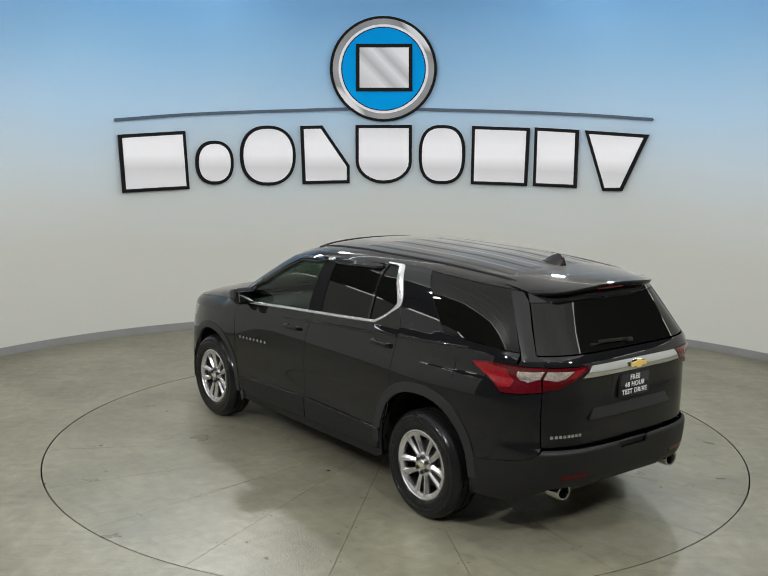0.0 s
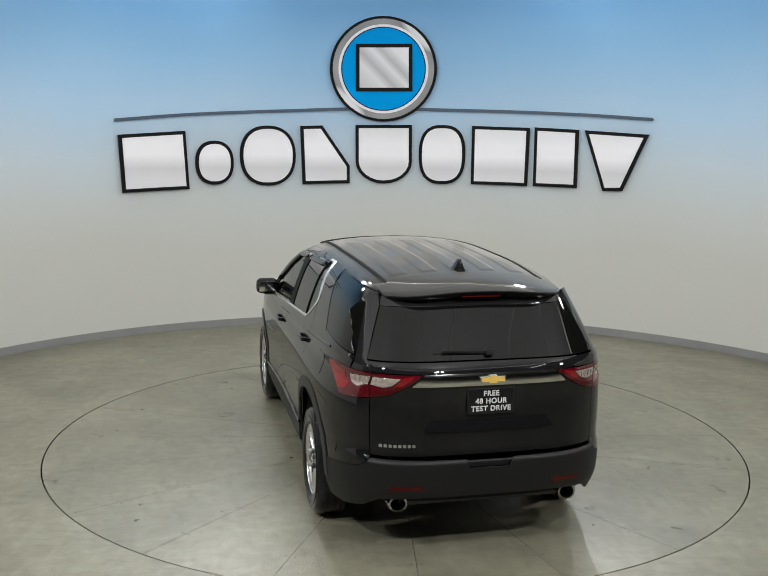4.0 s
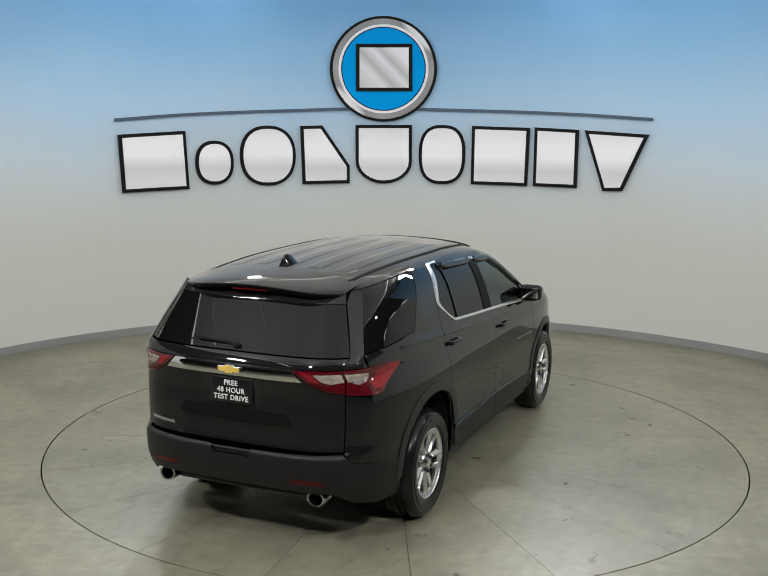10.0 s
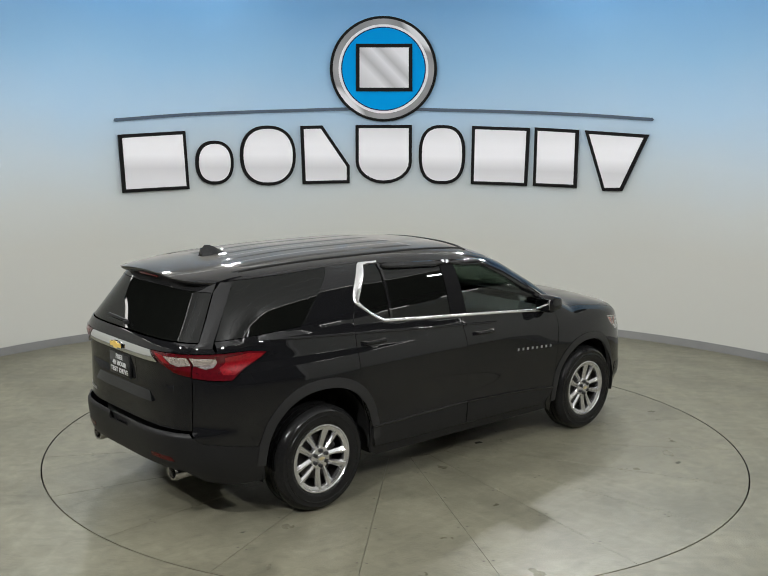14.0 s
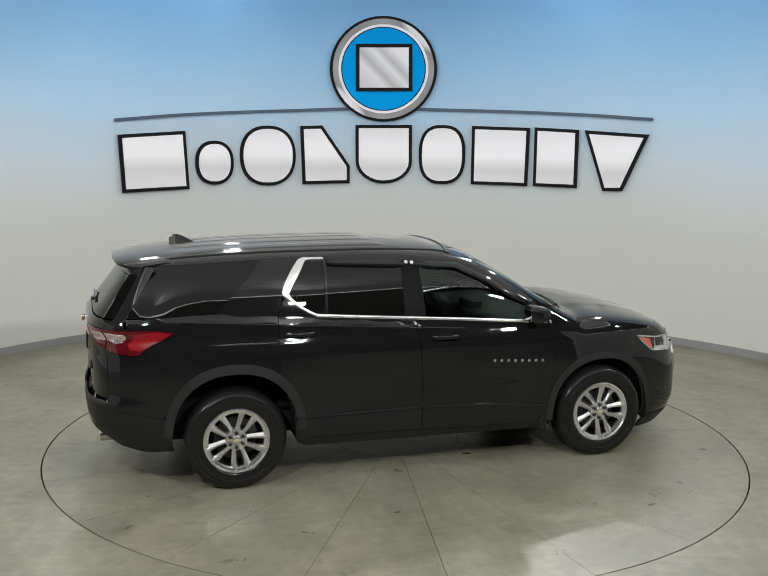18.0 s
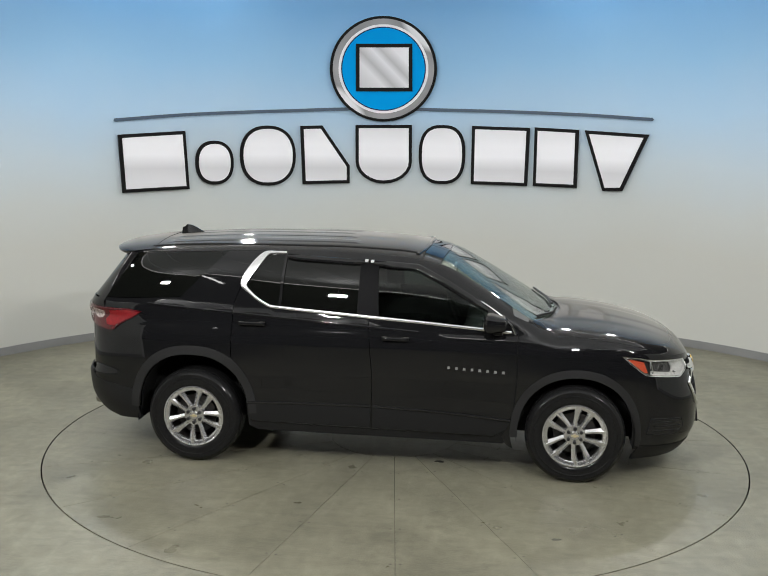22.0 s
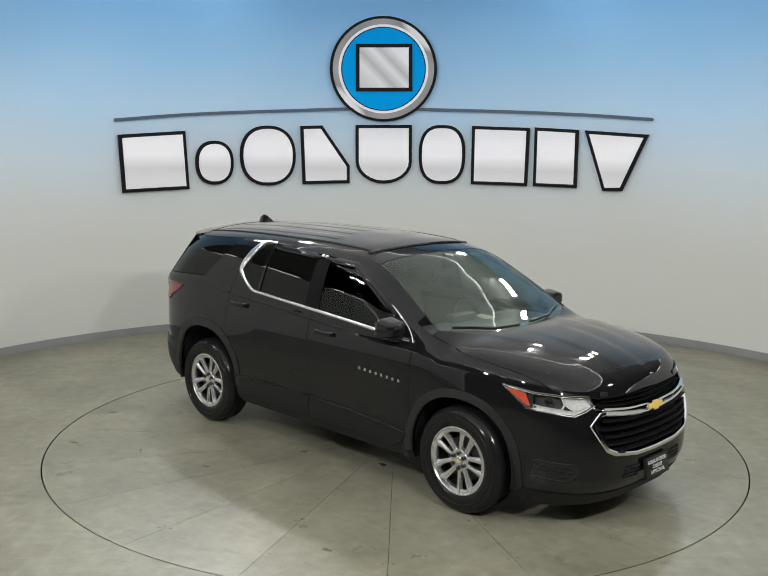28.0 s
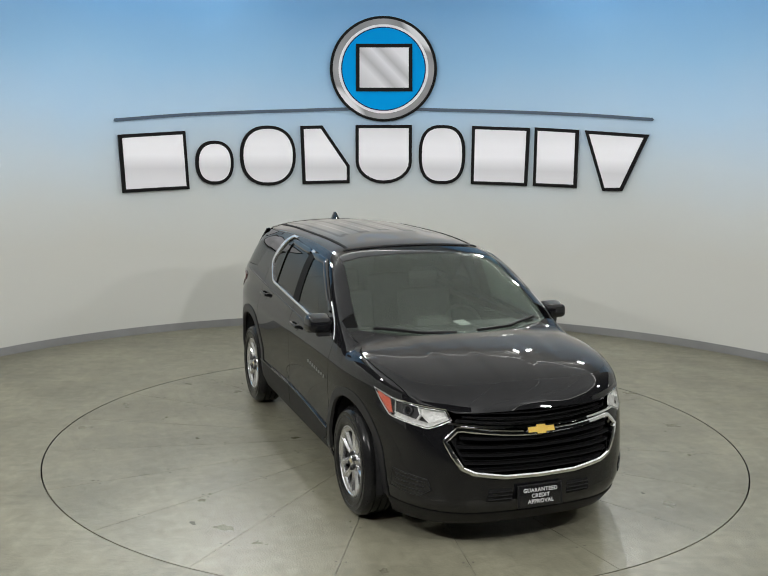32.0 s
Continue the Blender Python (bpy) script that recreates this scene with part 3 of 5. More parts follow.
def build_lamps():
    tube = None
    for x, y in TUBES:
        m = pose(x, y, 5.05)
        if tube is None:
            tube = tagged(empty("tube_light", m), "slim white LED tube under the hall ceiling", "lamp", group="ceiling tubes")
            part("diffuser", lathe([(0, -0.6), (0.028, -0.6), (0.03, -0.58), (0.03, 0.58), (0.028, 0.6), (0, 0.6)], 12), TUBE, tube, "glowing white tube")
            for yy in (-0.61, 0.61):
                part("end_cap", box(0.07, 0.03, 0.07, 0.008, Matrix.Translation((0, yy, 0))), TRIM, tube)
                part("hanger", box(0.008, 0.008, 0.93, 0.0, Matrix.Translation((0, yy, 0.495))), HOUSING, tube)
        else:
            copy_thing(tube, m)
    # bright bars along the top of the side walls
    strip_light = None
    for side in (-1, 1):
        for k in range(6):
            a = 90 - side * (58 + 11 * k)
            p = on_wall(side * radians(58 + 11 * k) * WALL_R, SIDE_H + 0.03, -0.05)
            m = Matrix.Translation(p) @ pose(0, 0, 0, 0, 0, a)
            if strip_light is None:
                strip_light = tagged(empty("strip_light", m), "slim white strip light on top of the side wall", "lamp", group="wall top strips")
                part("strip_body", box(0.06, 0.66, 0.05, 0.006), TRIM, strip_light)
                part("strip_face", box(0.008, 0.60, 0.034, 0.002, Matrix.Translation((-0.033, 0, 0))), EDGE, strip_light, "glowing white strip")
            else:
                copy_thing(strip_light, m)
    for x, y, z, power in LAMPS:
        m = look((x, y, z), (0.1 * x, -0.25 * y, 0.9) if y > -1 else (-0.1 * x, 1.0, 0.6))
        lamp = tagged(empty("floodlight", m), "black LED floodlight hung over the booth", "lamp", group="floodlights")
        part("housing", box(0.32, 0.18, 0.07, 0.012, Matrix.Translation((0, 0, 0.045))), HOUSING, lamp)
        part("face", box(0.26, 0.12, 0.008, 0.002, Matrix.Translation((0, 0, 0.008))), GLOW, lamp, "glowing white LED face")
        part("bracket", box(0.04, 0.04, 5.97 - z, 0.006, m.inverted() @ Matrix.Translation((x, y, (6.05 + z) / 2))), HOUSING, lamp)
        li = bpy.data.lights.new("flood", "AREA")
        li.shape, li.size, li.size_y, li.energy, li.color, li.spread = "RECTANGLE", 0.26, 0.12, LAMP_W * power, (0.99, 0.99, 0.975), radians(135)
        ob = new("flood", li)
        ob.matrix_basis = m @ Matrix.Translation((0, 0, -0.004))


build_booth()
build_reflection_strip()
build_sign()
build_canopy()
TURNTABLE = build_turntable()
build_lamps()


# ---- the car's surface: half its width at each place along it and height ----
NOSE_N, NOSE_M, TAIL_N, TAIL_M = 5.2, 3.7, 8.0, 4.0     # how square the plan is at each end
WB = 1.5355          # half the wheelbase
top_line = smooth_curve((-2.7, 1.64), (-2.3, 1.715), (-1.9, 1.75), (-1.2, 1.785), (-0.5, 1.791), (0.1, 1.766), (0.45, 1.70), (0.77, 1.54), (1.05, 1.37), (1.27, 1.245), (1.37, 1.208), (1.5, 1.211), (1.75, 1.192), (2.1, 1.130), (2.3, 1.062), (2.42, 0.99), (2.52, 0.88), (2.58, 0.8), (2.65, 0.6))
nose_x = smooth_curve((0.15, 2.38), (0.22, 2.46), (0.42, 2.55), (0.6, 2.55), (0.82, 2.505), (0.95, 2.455), (1.2, 2.42))
tail_x = smooth_curve((0.25, 2.42), (0.36, 2.52), (0.5, 2.60), (0.67, 2.62), (0.69, 2.612), (0.704, 2.577), (0.73, 2.575), (1.0, 2.575), (1.2, 2.60), (1.27, 2.57), (1.32, 2.53), (1.75, 2.20))
side_y = smooth_curve((0.2, 0.90), (0.28, 0.945), (0.42, 0.972), (0.53, 0.978), (0.62, 0.975), (0.85, 0.985), (1.0, 0.985), (1.08, 0.968), (1.15, 0.94), (1.3, 0.90), (1.5, 0.83), (1.68, 0.755), (1.8, 0.70))


def belt(x):
    return 1.222 - 0.062 * x


def tail_n(z):
    f = max(0.0, min(1.0, (z - 1.15) / 0.12))
    return TAIL_N + 5.0 * f * f * (3 - 2 * f)


def flare(x, z):
    d = z - belt(x) + 0.062
    crease = max(0.0, 1 - d / 0.055) if d > 0 else math.exp(d / 0.07)
    ends = max(0.0, min(1.0, (0.55 - x) / 0.8)) * max(0.0, min(1.0, (x + 2.2) / 0.35))
    taper = 0.018 * max(0.0, (-x - 0.9) / 1.3) ** 1.5 * max(0.0, min(1.0, (z - 1.15) / 0.15))
    return 0.011 * crease * ends - taper + 0.014 * math.exp(-((z - 0.82) / 0.2) ** 2) * (math.exp(-((x - WB) / 0.55) ** 2) + math.exp(-((x + WB) / 0.6) ** 2))


def cap(x, z):
    h = max(0.0, (z - 0.2) / (top_line(x) - 0.2))
    return 0.0 if h >= 1 else math.sqrt(1 - h ** 30)


def half_width(x, z):
    if x > 0:
        r = x / nose_x(z)
        p = 0 if r >= 1 else (1 - r ** NOSE_N) ** (1 / NOSE_M)
    else:
        r = -x / tail_x(z)
        p = 0 if r >= 1 else (1 - r ** tail_n(z)) ** (1 / TAIL_M)
    return (side_y(z) + flare(x, z)) * p * cap(x, z)


def rail(x, f=0.955):
    return 0.2 + f * (top_line(x) - 0.2)


bonnet_line = smooth_curve((1.0, 1.30), (1.15, 1.235), (1.25, 1.19), (1.4, 1.152), (1.7, 1.118), (1.95, 1.080), (2.118, 1.036), (2.2, 0.988))


def seam(x):
    """Height of the joint between bonnet and wing."""
    return min(rail(x), bonnet_line(x))


def nose_at(y, z):
    """How far forward the surface reaches at that place across and height."""
    lo, hi = 1.2, 2.6
    for _ in range(24):
        mid = (lo + hi) / 2
        if half_width(mid, z) > y:
            lo = mid
        else:
            hi = mid
    return lo


def on_side(s):
    return lambda x, z: Vector((x, s * half_width(x, z), z))


def on_top(x, y):
    lo, hi = 0.7, top_line(x)
    for _ in range(26):
        mid = (lo + hi) / 2
        if half_width(x, mid) > abs(y):
            lo = mid
        else:
            hi = mid
    return Vector((x, y, lo))


def on_nose(a, z):
    """Round the front: a is -90 at the right side, 0 at the middle, 90 at the left side."""
    t = radians(abs(a))
    x = nose_x(z) * max(math.cos(t), 0) ** (2 / NOSE_N)
    return Vector((x, math.copysign((side_y(z) + flare(x, z)) * math.sin(t) ** (2 / NOSE_M) * cap(min(x, 2.2), z), a), z))


def on_tail(a, z):
    t = radians(abs(a))
    x = -tail_x(z) * max(math.cos(t), 0) ** (2 / tail_n(z))
    return Vector((x, math.copysign((side_y(z) + flare(x, z)) * math.sin(t) ** (2 / TAIL_M), a), z))


def nose_a(z, y=None, x=None):
    if y is not None:
        return math.copysign(math.degrees(math.asin(min(1, (abs(y) / side_y(z)) ** (NOSE_M / 2)))), y)
    return math.degrees(math.acos(min(1, (x / nose_x(z)) ** (NOSE_N / 2))))


def tail_a(z, y=None, x=None):
    if y is not None:
        return math.copysign(math.degrees(math.asin(min(1, (abs(y) / side_y(z)) ** (TAIL_M / 2)))), y)
    return math.degrees(math.acos(min(1, (-x / tail_x(z)) ** (tail_n(z) / 2))))


def wrapped(angle):
    """Turns outline points ("x" or "y", value, height) into the wrap's coordinates, with points between so that edges keep true."""
    def turn(pts):
        out = []
        for i, (k, v, z) in enumerate(pts):
            out.append((angle(z, **{k: v}), z))
            if i + 1 < len(pts) and pts[i + 1][0] == k:
                v2, z2 = pts[i + 1][1:]
                n = int(max(abs(v2 - v), abs(z2 - z)) / 0.09)
                for j in range(1, n + 1):
                    f = j / (n + 1)
                    zz = z + (z2 - z) * f
                    out.append((angle(zz, **{k: v + (v2 - v) * f}), zz))
        return out
    return turn


def frame_at(fn, u, v, e=(0.004, 0.004), ref=None):
    p = fn(u, v)
    n = (fn(u + e[0], v) - fn(u - e[0], v)).cross(fn(u, v + e[1]) - fn(u, v - e[1]))
    if n.length < 1e-12:
        n = Vector((0, 0, 1))
    n.normalize()
    out = p - (ref or Vector((max(-1.6, min(1.6, p.x)), 0, 0.75)))
    if n.dot(out) < 0:
        n.negate()
    return p, n


def patch(fn, poly, cell=(0.09, 0.07), off=0.0, thick=0.016, e=(0.004, 0.004), crown=None):
    """A panel: the polygon in the surface's two coordinates, cut into cells, laid on the surface and given thickness."""
    bm = bmesh.new()
    bm.faces.new([bm.verts.new((u, v, 0)) for u, v in poly])
    us, vs = [p[0] for p in poly], [p[1] for p in poly]
    for lo, hi, step, no in ((min(us), max(us), cell[0], (1, 0, 0)), (min(vs), max(vs), cell[1], (0, 1, 0))):
        n = max(1, round((hi - lo) / step))
        for i in range(1, n):
            c = lo + (hi - lo) * i / n
            bmesh.ops.bisect_plane(bm, geom=bm.verts[:] + bm.edges[:] + bm.faces[:], plane_co=(no[0] * c, no[1] * c, 0), plane_no=no, dist=1e-6)
    bmesh.ops.triangulate(bm, faces=[f for f in bm.faces if len(f.verts) > 4])
    flat = [v.co.copy() for v in bm.verts]
    outer, inner, bend = [], [], []
    for q in flat:
        p, n = frame_at(fn, q.x, q.y, e)
        inner.append(p + n * (off - thick))
        if crown:
            lift = lambda u, v: fn(u, v) + n * crown(u, v)
            p, n = frame_at(lift, q.x, q.y, e)
        outer.append(p + n * off)
        bend.append(n)
    bm.verts.index_update()
    out = bmesh.new()
    layer = out.verts.layers.float_vector.new("bend")
    A = [out.verts.new(p) for p in outer]
    B = [out.verts.new(p) for p in inner]
    for i, n in enumerate(bend):
        A[i][layer], B[i][layer] = n, -n
    for f in bm.faces:
        ix = [v.index for v in f.verts]
        if (A[ix[1]].co - A[ix[0]].co).cross(A[ix[-1]].co - A[ix[0]].co).dot(A[ix[0]].co - B[ix[0]].co) < 0:
            ix.reverse()
        out.faces.new([A[i] for i in ix])
        out.faces.new([B[i] for i in reversed(ix)])
    for ed in bm.edges:
        if len(ed.link_faces) == 1:
            i, j = ed.verts[0].index, ed.verts[1].index
            out.faces.new((A[i], A[j], B[j], B[i]))
    bm.free()
    bmesh.ops.recalc_face_normals(out, faces=out.faces[:])
    return out


def strip(fn, pts, width, high=0.006, low=0.01, n=8, e=(0.004, 0.004), bm=None, closed=False, taper=None, rounds=0):
    """A moulding with a rounded section that follows a line on the surface."""
    bm = bm or bmesh.new()
    line = []
    for _ in range(rounds):
        soft = [pts[0]]
        for p, q in zip(pts, pts[1:]):
            soft += [(p[0] * 0.75 + q[0] * 0.25, p[1] * 0.75 + q[1] * 0.25), (p[0] * 0.25 + q[0] * 0.75, p[1] * 0.25 + q[1] * 0.75)]
        pts = soft + [pts[-1]]
    pts = list(pts) + ([pts[0]] if closed else [])
    for (a, b) in zip(pts, pts[1:]):
        for i in range(n):
            f = i / n
            line.append((a[0] + (b[0] - a[0]) * f, a[1] + (b[1] - a[1]) * f))
    if not closed:
        line.append(pts[-1])
    fr = [frame_at(fn, u, v, e) for u, v in line]
    rows = []
    k = len(fr)
    for i, (p, nn) in enumerate(fr):
        t = fr[(i + 1) % k if closed else min(i + 1, k - 1)][0] - fr[(i - 1) if closed or i else 0][0]
        s = t.cross(nn).normalized()
        w = width / 2 * (taper(i / (k - 1)) if taper else 1)
        rows.append([bm.verts.new(p + s * a * w + nn * b) for a, b in ((-1, -low), (-1, high * 0.45), (-0.55, high), (0.55, high), (1, high * 0.45), (1, -low))])
    for p, q in (list(zip(rows, rows[1:])) + ([(rows[-1], rows[0])] if closed else [])):
        for j in range(6):
            bm.faces.new((p[j], p[(j + 1) % 6], q[(j + 1) % 6], q[j]))
    if not closed:
        bm.faces.new(rows[0])
        bm.faces.new(rows[-1][::-1])
    bmesh.ops.recalc_face_normals(bm, faces=bm.faces[:])
    return bm


def arc(cx, cz, r, a0, a1, n):
    return [(cx + r * math.cos(radians(a0 + (a1 - a0) * i / n)), cz + r * math.sin(radians(a0 + (a1 - a0) * i / n))) for i in range(n + 1)]


def arch_pts(cx, cz, rx, rz, a0, a1, n, power=2.4):
    """A wheel arch: a squared-off half oval."""
    out = []
    for i in range(n + 1):
        a = radians(a0 + (a1 - a0) * i / n)
        c, d = math.cos(a), math.sin(a)
        up = d > 0
        k = 2 / power if up else 1.0
        out.append((cx + rx * math.copysign(abs(c) ** k, c), cz + (rz if up else rx) * math.copysign(abs(d) ** k, d)))
    return out


def curve_pts(f, x0, x1, n):
    return [(x0 + (x1 - x0) * i / n, f(x0 + (x1 - x0) * i / n)) for i in range(n + 1)]


WZ, WR = 0.385, 0.388      # wheel centre height, tyre radius
NE, TE = (0.6, 0.004), (0.6, 0.004)


def mirror(bm):
    bmesh.ops.scale(bm, verts=bm.verts[:], vec=(1, -1, 1))
    layer = bm.verts.layers.float_vector.get("bend")
    for v in bm.verts if layer else ():
        v[layer] = (v[layer][0], -v[layer][1], v[layer][2])
    bmesh.ops.reverse_faces(bm, faces=bm.faces[:])
    return bm


def wheel(car, m, phase):
    w = empty("wheel", m, car)
    tw = 0.125
    groove = []
    for c in (-0.05, 0.0, 0.05):
        groove += [(WR, c - 0.005), (WR - 0.007, c - 0.004), (WR - 0.007, c + 0.004), (WR, c + 0.005)]
    tyre = lathe([(0.246, -tw + 0.025), (0.262, -tw + 0.006), (0.282, -tw + 0.001), (0.30, -tw), (0.312, -tw), (0.315, -tw - 0.003), (0.320, -tw - 0.003), (0.323, -tw + 0.001), (0.345, -tw + 0.004), (0.349, -tw + 0.003), (0.354, -tw + 0.006), (0.372, -tw + 0.022), (0.384, -tw + 0.042), (WR, -0.075)] + groove + [(WR, 0.075), (0.384, tw - 0.042), (0.372, tw - 0.022), (0.345, tw - 0.004), (0.30, tw), (0.262, tw - 0.006), (0.246, tw - 0.025)], 72)
    part("tyre", tyre, RUBBER, w, "black rubber tyre")
    rim = lathe([(0.252, -0.105), (0.252, -0.112), (0.243, -0.114), (0.238, -0.106), (0.222, -0.103), (0.212, -0.098), (0.208, -0.085), (0.212, -0.07), (0.222, -0.05), (0.222, 0.10), (0.240, 0.11), (0.245, 0.10), (0.232, 0.09), (0.230, 0.0), (0.238, -0.095)], 64, closed=True)
    part("rim", rim, ALLOY, w, "silver alloy rim")
    part("barrel", lathe([(0.2215, -0.085), (0.215, -0.03), (0.215, 0.08)], 48), IRON, w, "dark inner barrel")
    hub = lathe([(0, -0.088), (0.032, -0.090), (0.036, -0.094), (0.080, -0.090), (0.088, -0.078), (0.085, -0.03), (0, -0.03)], 40)
    part("hub", hub, ALLOY, w)
    part("hub_cap", lathe([(0, -0.106), (0.032, -0.105), (0.037, -0.100), (0.038, -0.088)], 28), ALLOY, w)
    badge = prism([(-0.020, -0.004), (-0.007, -0.004), (-0.008, -0.009), (0.007, -0.009), (0.009, -0.004), (0.021, -0.004), (0.020, 0.004), (0.007, 0.004), (0.008, 0.009), (-0.007, 0.009), (-0.009, 0.004), (-0.021, 0.004)], 0.003, m=Matrix.Translation((0, -0.109, 0)) @ Matrix.Diagonal((1.35, 1, 1.35, 1)))
    part("cap_badge", badge, PALEGOLD, w, "small pale gold badge")
    for k in range(5):
        for s in (-1, 1):
            bm = bmesh.new()
            sec = [(0.060, 0.022, 0.021, -0.088, 0.03), (0.10, 0.0335, 0.0185, -0.092, 0.03), (0.14, 0.041, 0.0205, -0.096, 0.03), (0.18, 0.0475, 0.0245, -0.100, 0.028), (0.212, 0.0535, 0.031, -0.104, 0.024), (0.240, 0.059, 0.042, -0.108, 0.02)]
            rows = []
            for r, off, hw, y, dp in sec:
                rows.append([bm.verts.new(Vector((off * s + dx, yy, r))) for dx, yy in ((-hw, y + dp), (-hw, y + 0.015), (-hw * 0.30 - s * hw * 0.25, y), (hw * 0.30 - s * hw * 0.25, y), (hw, y + 0.015), (hw, y + dp))])
            for p, q in zip(rows, rows[1:]):
                for j in range(6):
                    bm.faces.new((p[j], p[(j + 1) % 6], q[(j + 1) % 6], q[j]))
            bm.faces.new(rows[0])
            bm.faces.new(rows[-1][::-1])
            bmesh.ops.recalc_face_normals(bm, faces=bm.faces[:])
            bm.transform(Matrix.Rotation(radians(90 - phase - 72 * k), 4, "Y"))
            part("spoke", bm, ALLOY, w, angle=16)
    nut = None
    for k in range(6):
        a = radians(60 * k + 30)
        pos = Matrix.Translation((0.056 * math.cos(a), -0.094, 0.056 * math.sin(a)))
        if nut is None:
            nut = part("lug_nut", lathe([(0, -0.016), (0.009, -0.016), (0.0145, -0.012), (0.0155, 0.004), (0.021, 0.004), (0.0215, 0.012)], 12), NUT, w, "dark wheel nut", m=pos)
        else:
            ob = new("lug_nut", nut.data)
            ob.parent, ob.matrix_basis = w, pos
    part("brake_disc", lathe([(0.06, -0.022), (0.165, -0.022), (0.165, 0.004), (0.06, 0.004)], 40, closed=True), IRON, w)
    cal = bmesh.new()
    prism(arc(0, 0, 0.175, 15, 75, 8) + arc(0, 0, 0.105, 75, 15, 8), 0.08, cal, Matrix.Translation((0, -0.05, 0)), 0.005)
    part("brake_caliper", cal, IRON, w)
    part("well_back", lathe([(0, 0.07), (0.235, 0.07)], 32), DARK, w)
    return w


def side_panels(car, s):
    """All that lies on one flank; s is 1 on the left side and -1 on the right."""
    S = on_side(s)
    g = 0.0025
    # lower panels
    door = [(-0.098, belt(-0.1)), (-0.062, 0.82), (-0.06, 0.36), (0.90, 0.345), (1.0, 0.40), (1.05, 0.55), (1.068, 0.80), (1.072, belt(1.07))]
    fd = part("front_door", patch(S, door, (0.07, 0.025)), PAINT, car, "glossy black front door")
    rdoor = [(-1.135, 1.445), (-1.163, 1.40), (-1.20, 1.30), (-1.205, 0.86), (-1.135, 0.66), (-1.06, 0.50), (-1.045, 0.37), (-0.066, 0.36), (-0.068, 0.82), (-0.104, belt(-0.1)), (-0.9, belt(-0.9)), (-1.0, 1.325), (-1.115, 1.42)]
    rd = part("rear_door", patch(S, rdoor, (0.07, 0.025)), PAINT, car, "glossy black rear door")
    fender = [(1.078, 0.80), (1.06, 0.55), (1.01, 0.415), (0.97, 0.35), (1.0, 0.285)] + arch_pts(WB, WZ, 0.50, 0.510, 196, 8, 24, 2.15) + [(2.06, 0.60), (2.10, 0.80), (2.053, 0.862), (1.953, 0.934), (1.872, 1.006), (1.984, 0.994), (2.10, 0.974), (2.205, 0.970)] + curve_pts(lambda x: seam(x) - 0.002, 2.195, 1.025, 46) + [(1.076, 1.158)]
    part("front_fender", patch(S, fender, (0.05, 0.018)), PAINT, car)
    quarter = [(-0.985, rail(-0.985)), (-1.15, 1.475), (-1.17, 1.40), (-1.206, 1.30), (-1.211, 0.86), (-1.14, 0.66), (-1.10, 0.58)] + arch_pts(-WB, WZ, 0.53, 0.575, 22, 157, 22, 2.3) + [(-2.07, 0.585), (-2.20, 0.60), (-2.21, 1.052), (-2.16, 1.10), (-2.045, 1.162), (-1.965, 1.208), (-2.10, 1.232), (-2.315, 1.228), (-2.315, 1.300), (-1.655, 1.335), (-1.30, rail(-1.30, 0.94)), (-1.30, rail(-1.30))]
    part("quarter_panel", patch(S, quarter, (0.05, 0.025)), PAINT, car)
    cant = curve_pts(lambda x: rail(x), -2.22, 1.02, 60) + [(1.070, 1.160), (0.995, 1.165), (0.775, 1.355), (0.5, 1.525), (0.27, 1.635), (-0.05, 1.655), (-0.5, 1.672), (-0.82, 1.69), (-0.98, 1.70), (-1.26, 1.695), (-2.20, 1.655)]
    part("roof_rail", patch(S, cant, (0.05, 0.012), 0.001), PAINT, car)
    part("b_pillar", patch(S, [(-0.188, 1.665), (-0.045, 1.66), (-0.022, belt(0)), (-0.198, belt(-0.2))], (0.05, 0.025), -0.004), BARS, car)
    # glazing
    part("front_door_window", patch(S, [(-0.047, 1.656), (0.27, 1.636), (0.5, 1.526), (0.775, 1.356), (0.99, 1.19), (0.99, belt(0.99)), (-0.02, belt(0))], off=-0.010, thick=0.004), SMOKE, fd, "smoky tinted glass")
    part("rear_door_window", patch(S, [(-0.80, 1.690), (-0.185, 1.660), (-0.195, belt(-0.2)), (-0.82, belt(-0.82))], off=-0.010, thick=0.004), TINT, rd, "dark tinted glass")
    part("rear_quarter_light", patch(S, [(-0.965, 1.70), (-0.812, 1.69), (-0.832, belt(-0.83)), (-0.93, 1.295), (-1.15, 1.42), (-1.15, 1.475)], off=-0.010, thick=0.004), TINT, rd, "dark tinted glass")
    part("division_bar", strip(S, [(-0.806, 1.685), (-0.826, belt(-0.826))], 0.022, 0.0, 0.014), GLOSS, rd)
    part("quarter_window", patch(S, [(-2.095, 1.655), (-1.30, 1.69), (-1.30, 1.675), (-1.648, 1.34), (-2.31, 1.306)], off=-0.003, thick=0.005), TINT, car, "dark tinted glass")
    # chrome
    low = [(1.02, belt(1.02) + 0.004), (0.3, belt(0.3) + 0.010), (-0.5, belt(-0.5) + 0.010), (-0.90, belt(-0.9) + 0.012)]
    part("belt_moulding", strip(S, low, 0.022, 0.006), SATIN, car, "bright chrome waist moulding")
    hook = [(-0.90, belt(-0.9) + 0.012), (-1.0, 1.335), (-1.12, 1.425), (-1.137, 1.455), (-1.11, 1.515), (-1.03, 1.63), (-0.985, 1.684), (-0.945, 1.694), (-0.81, 1.694)]
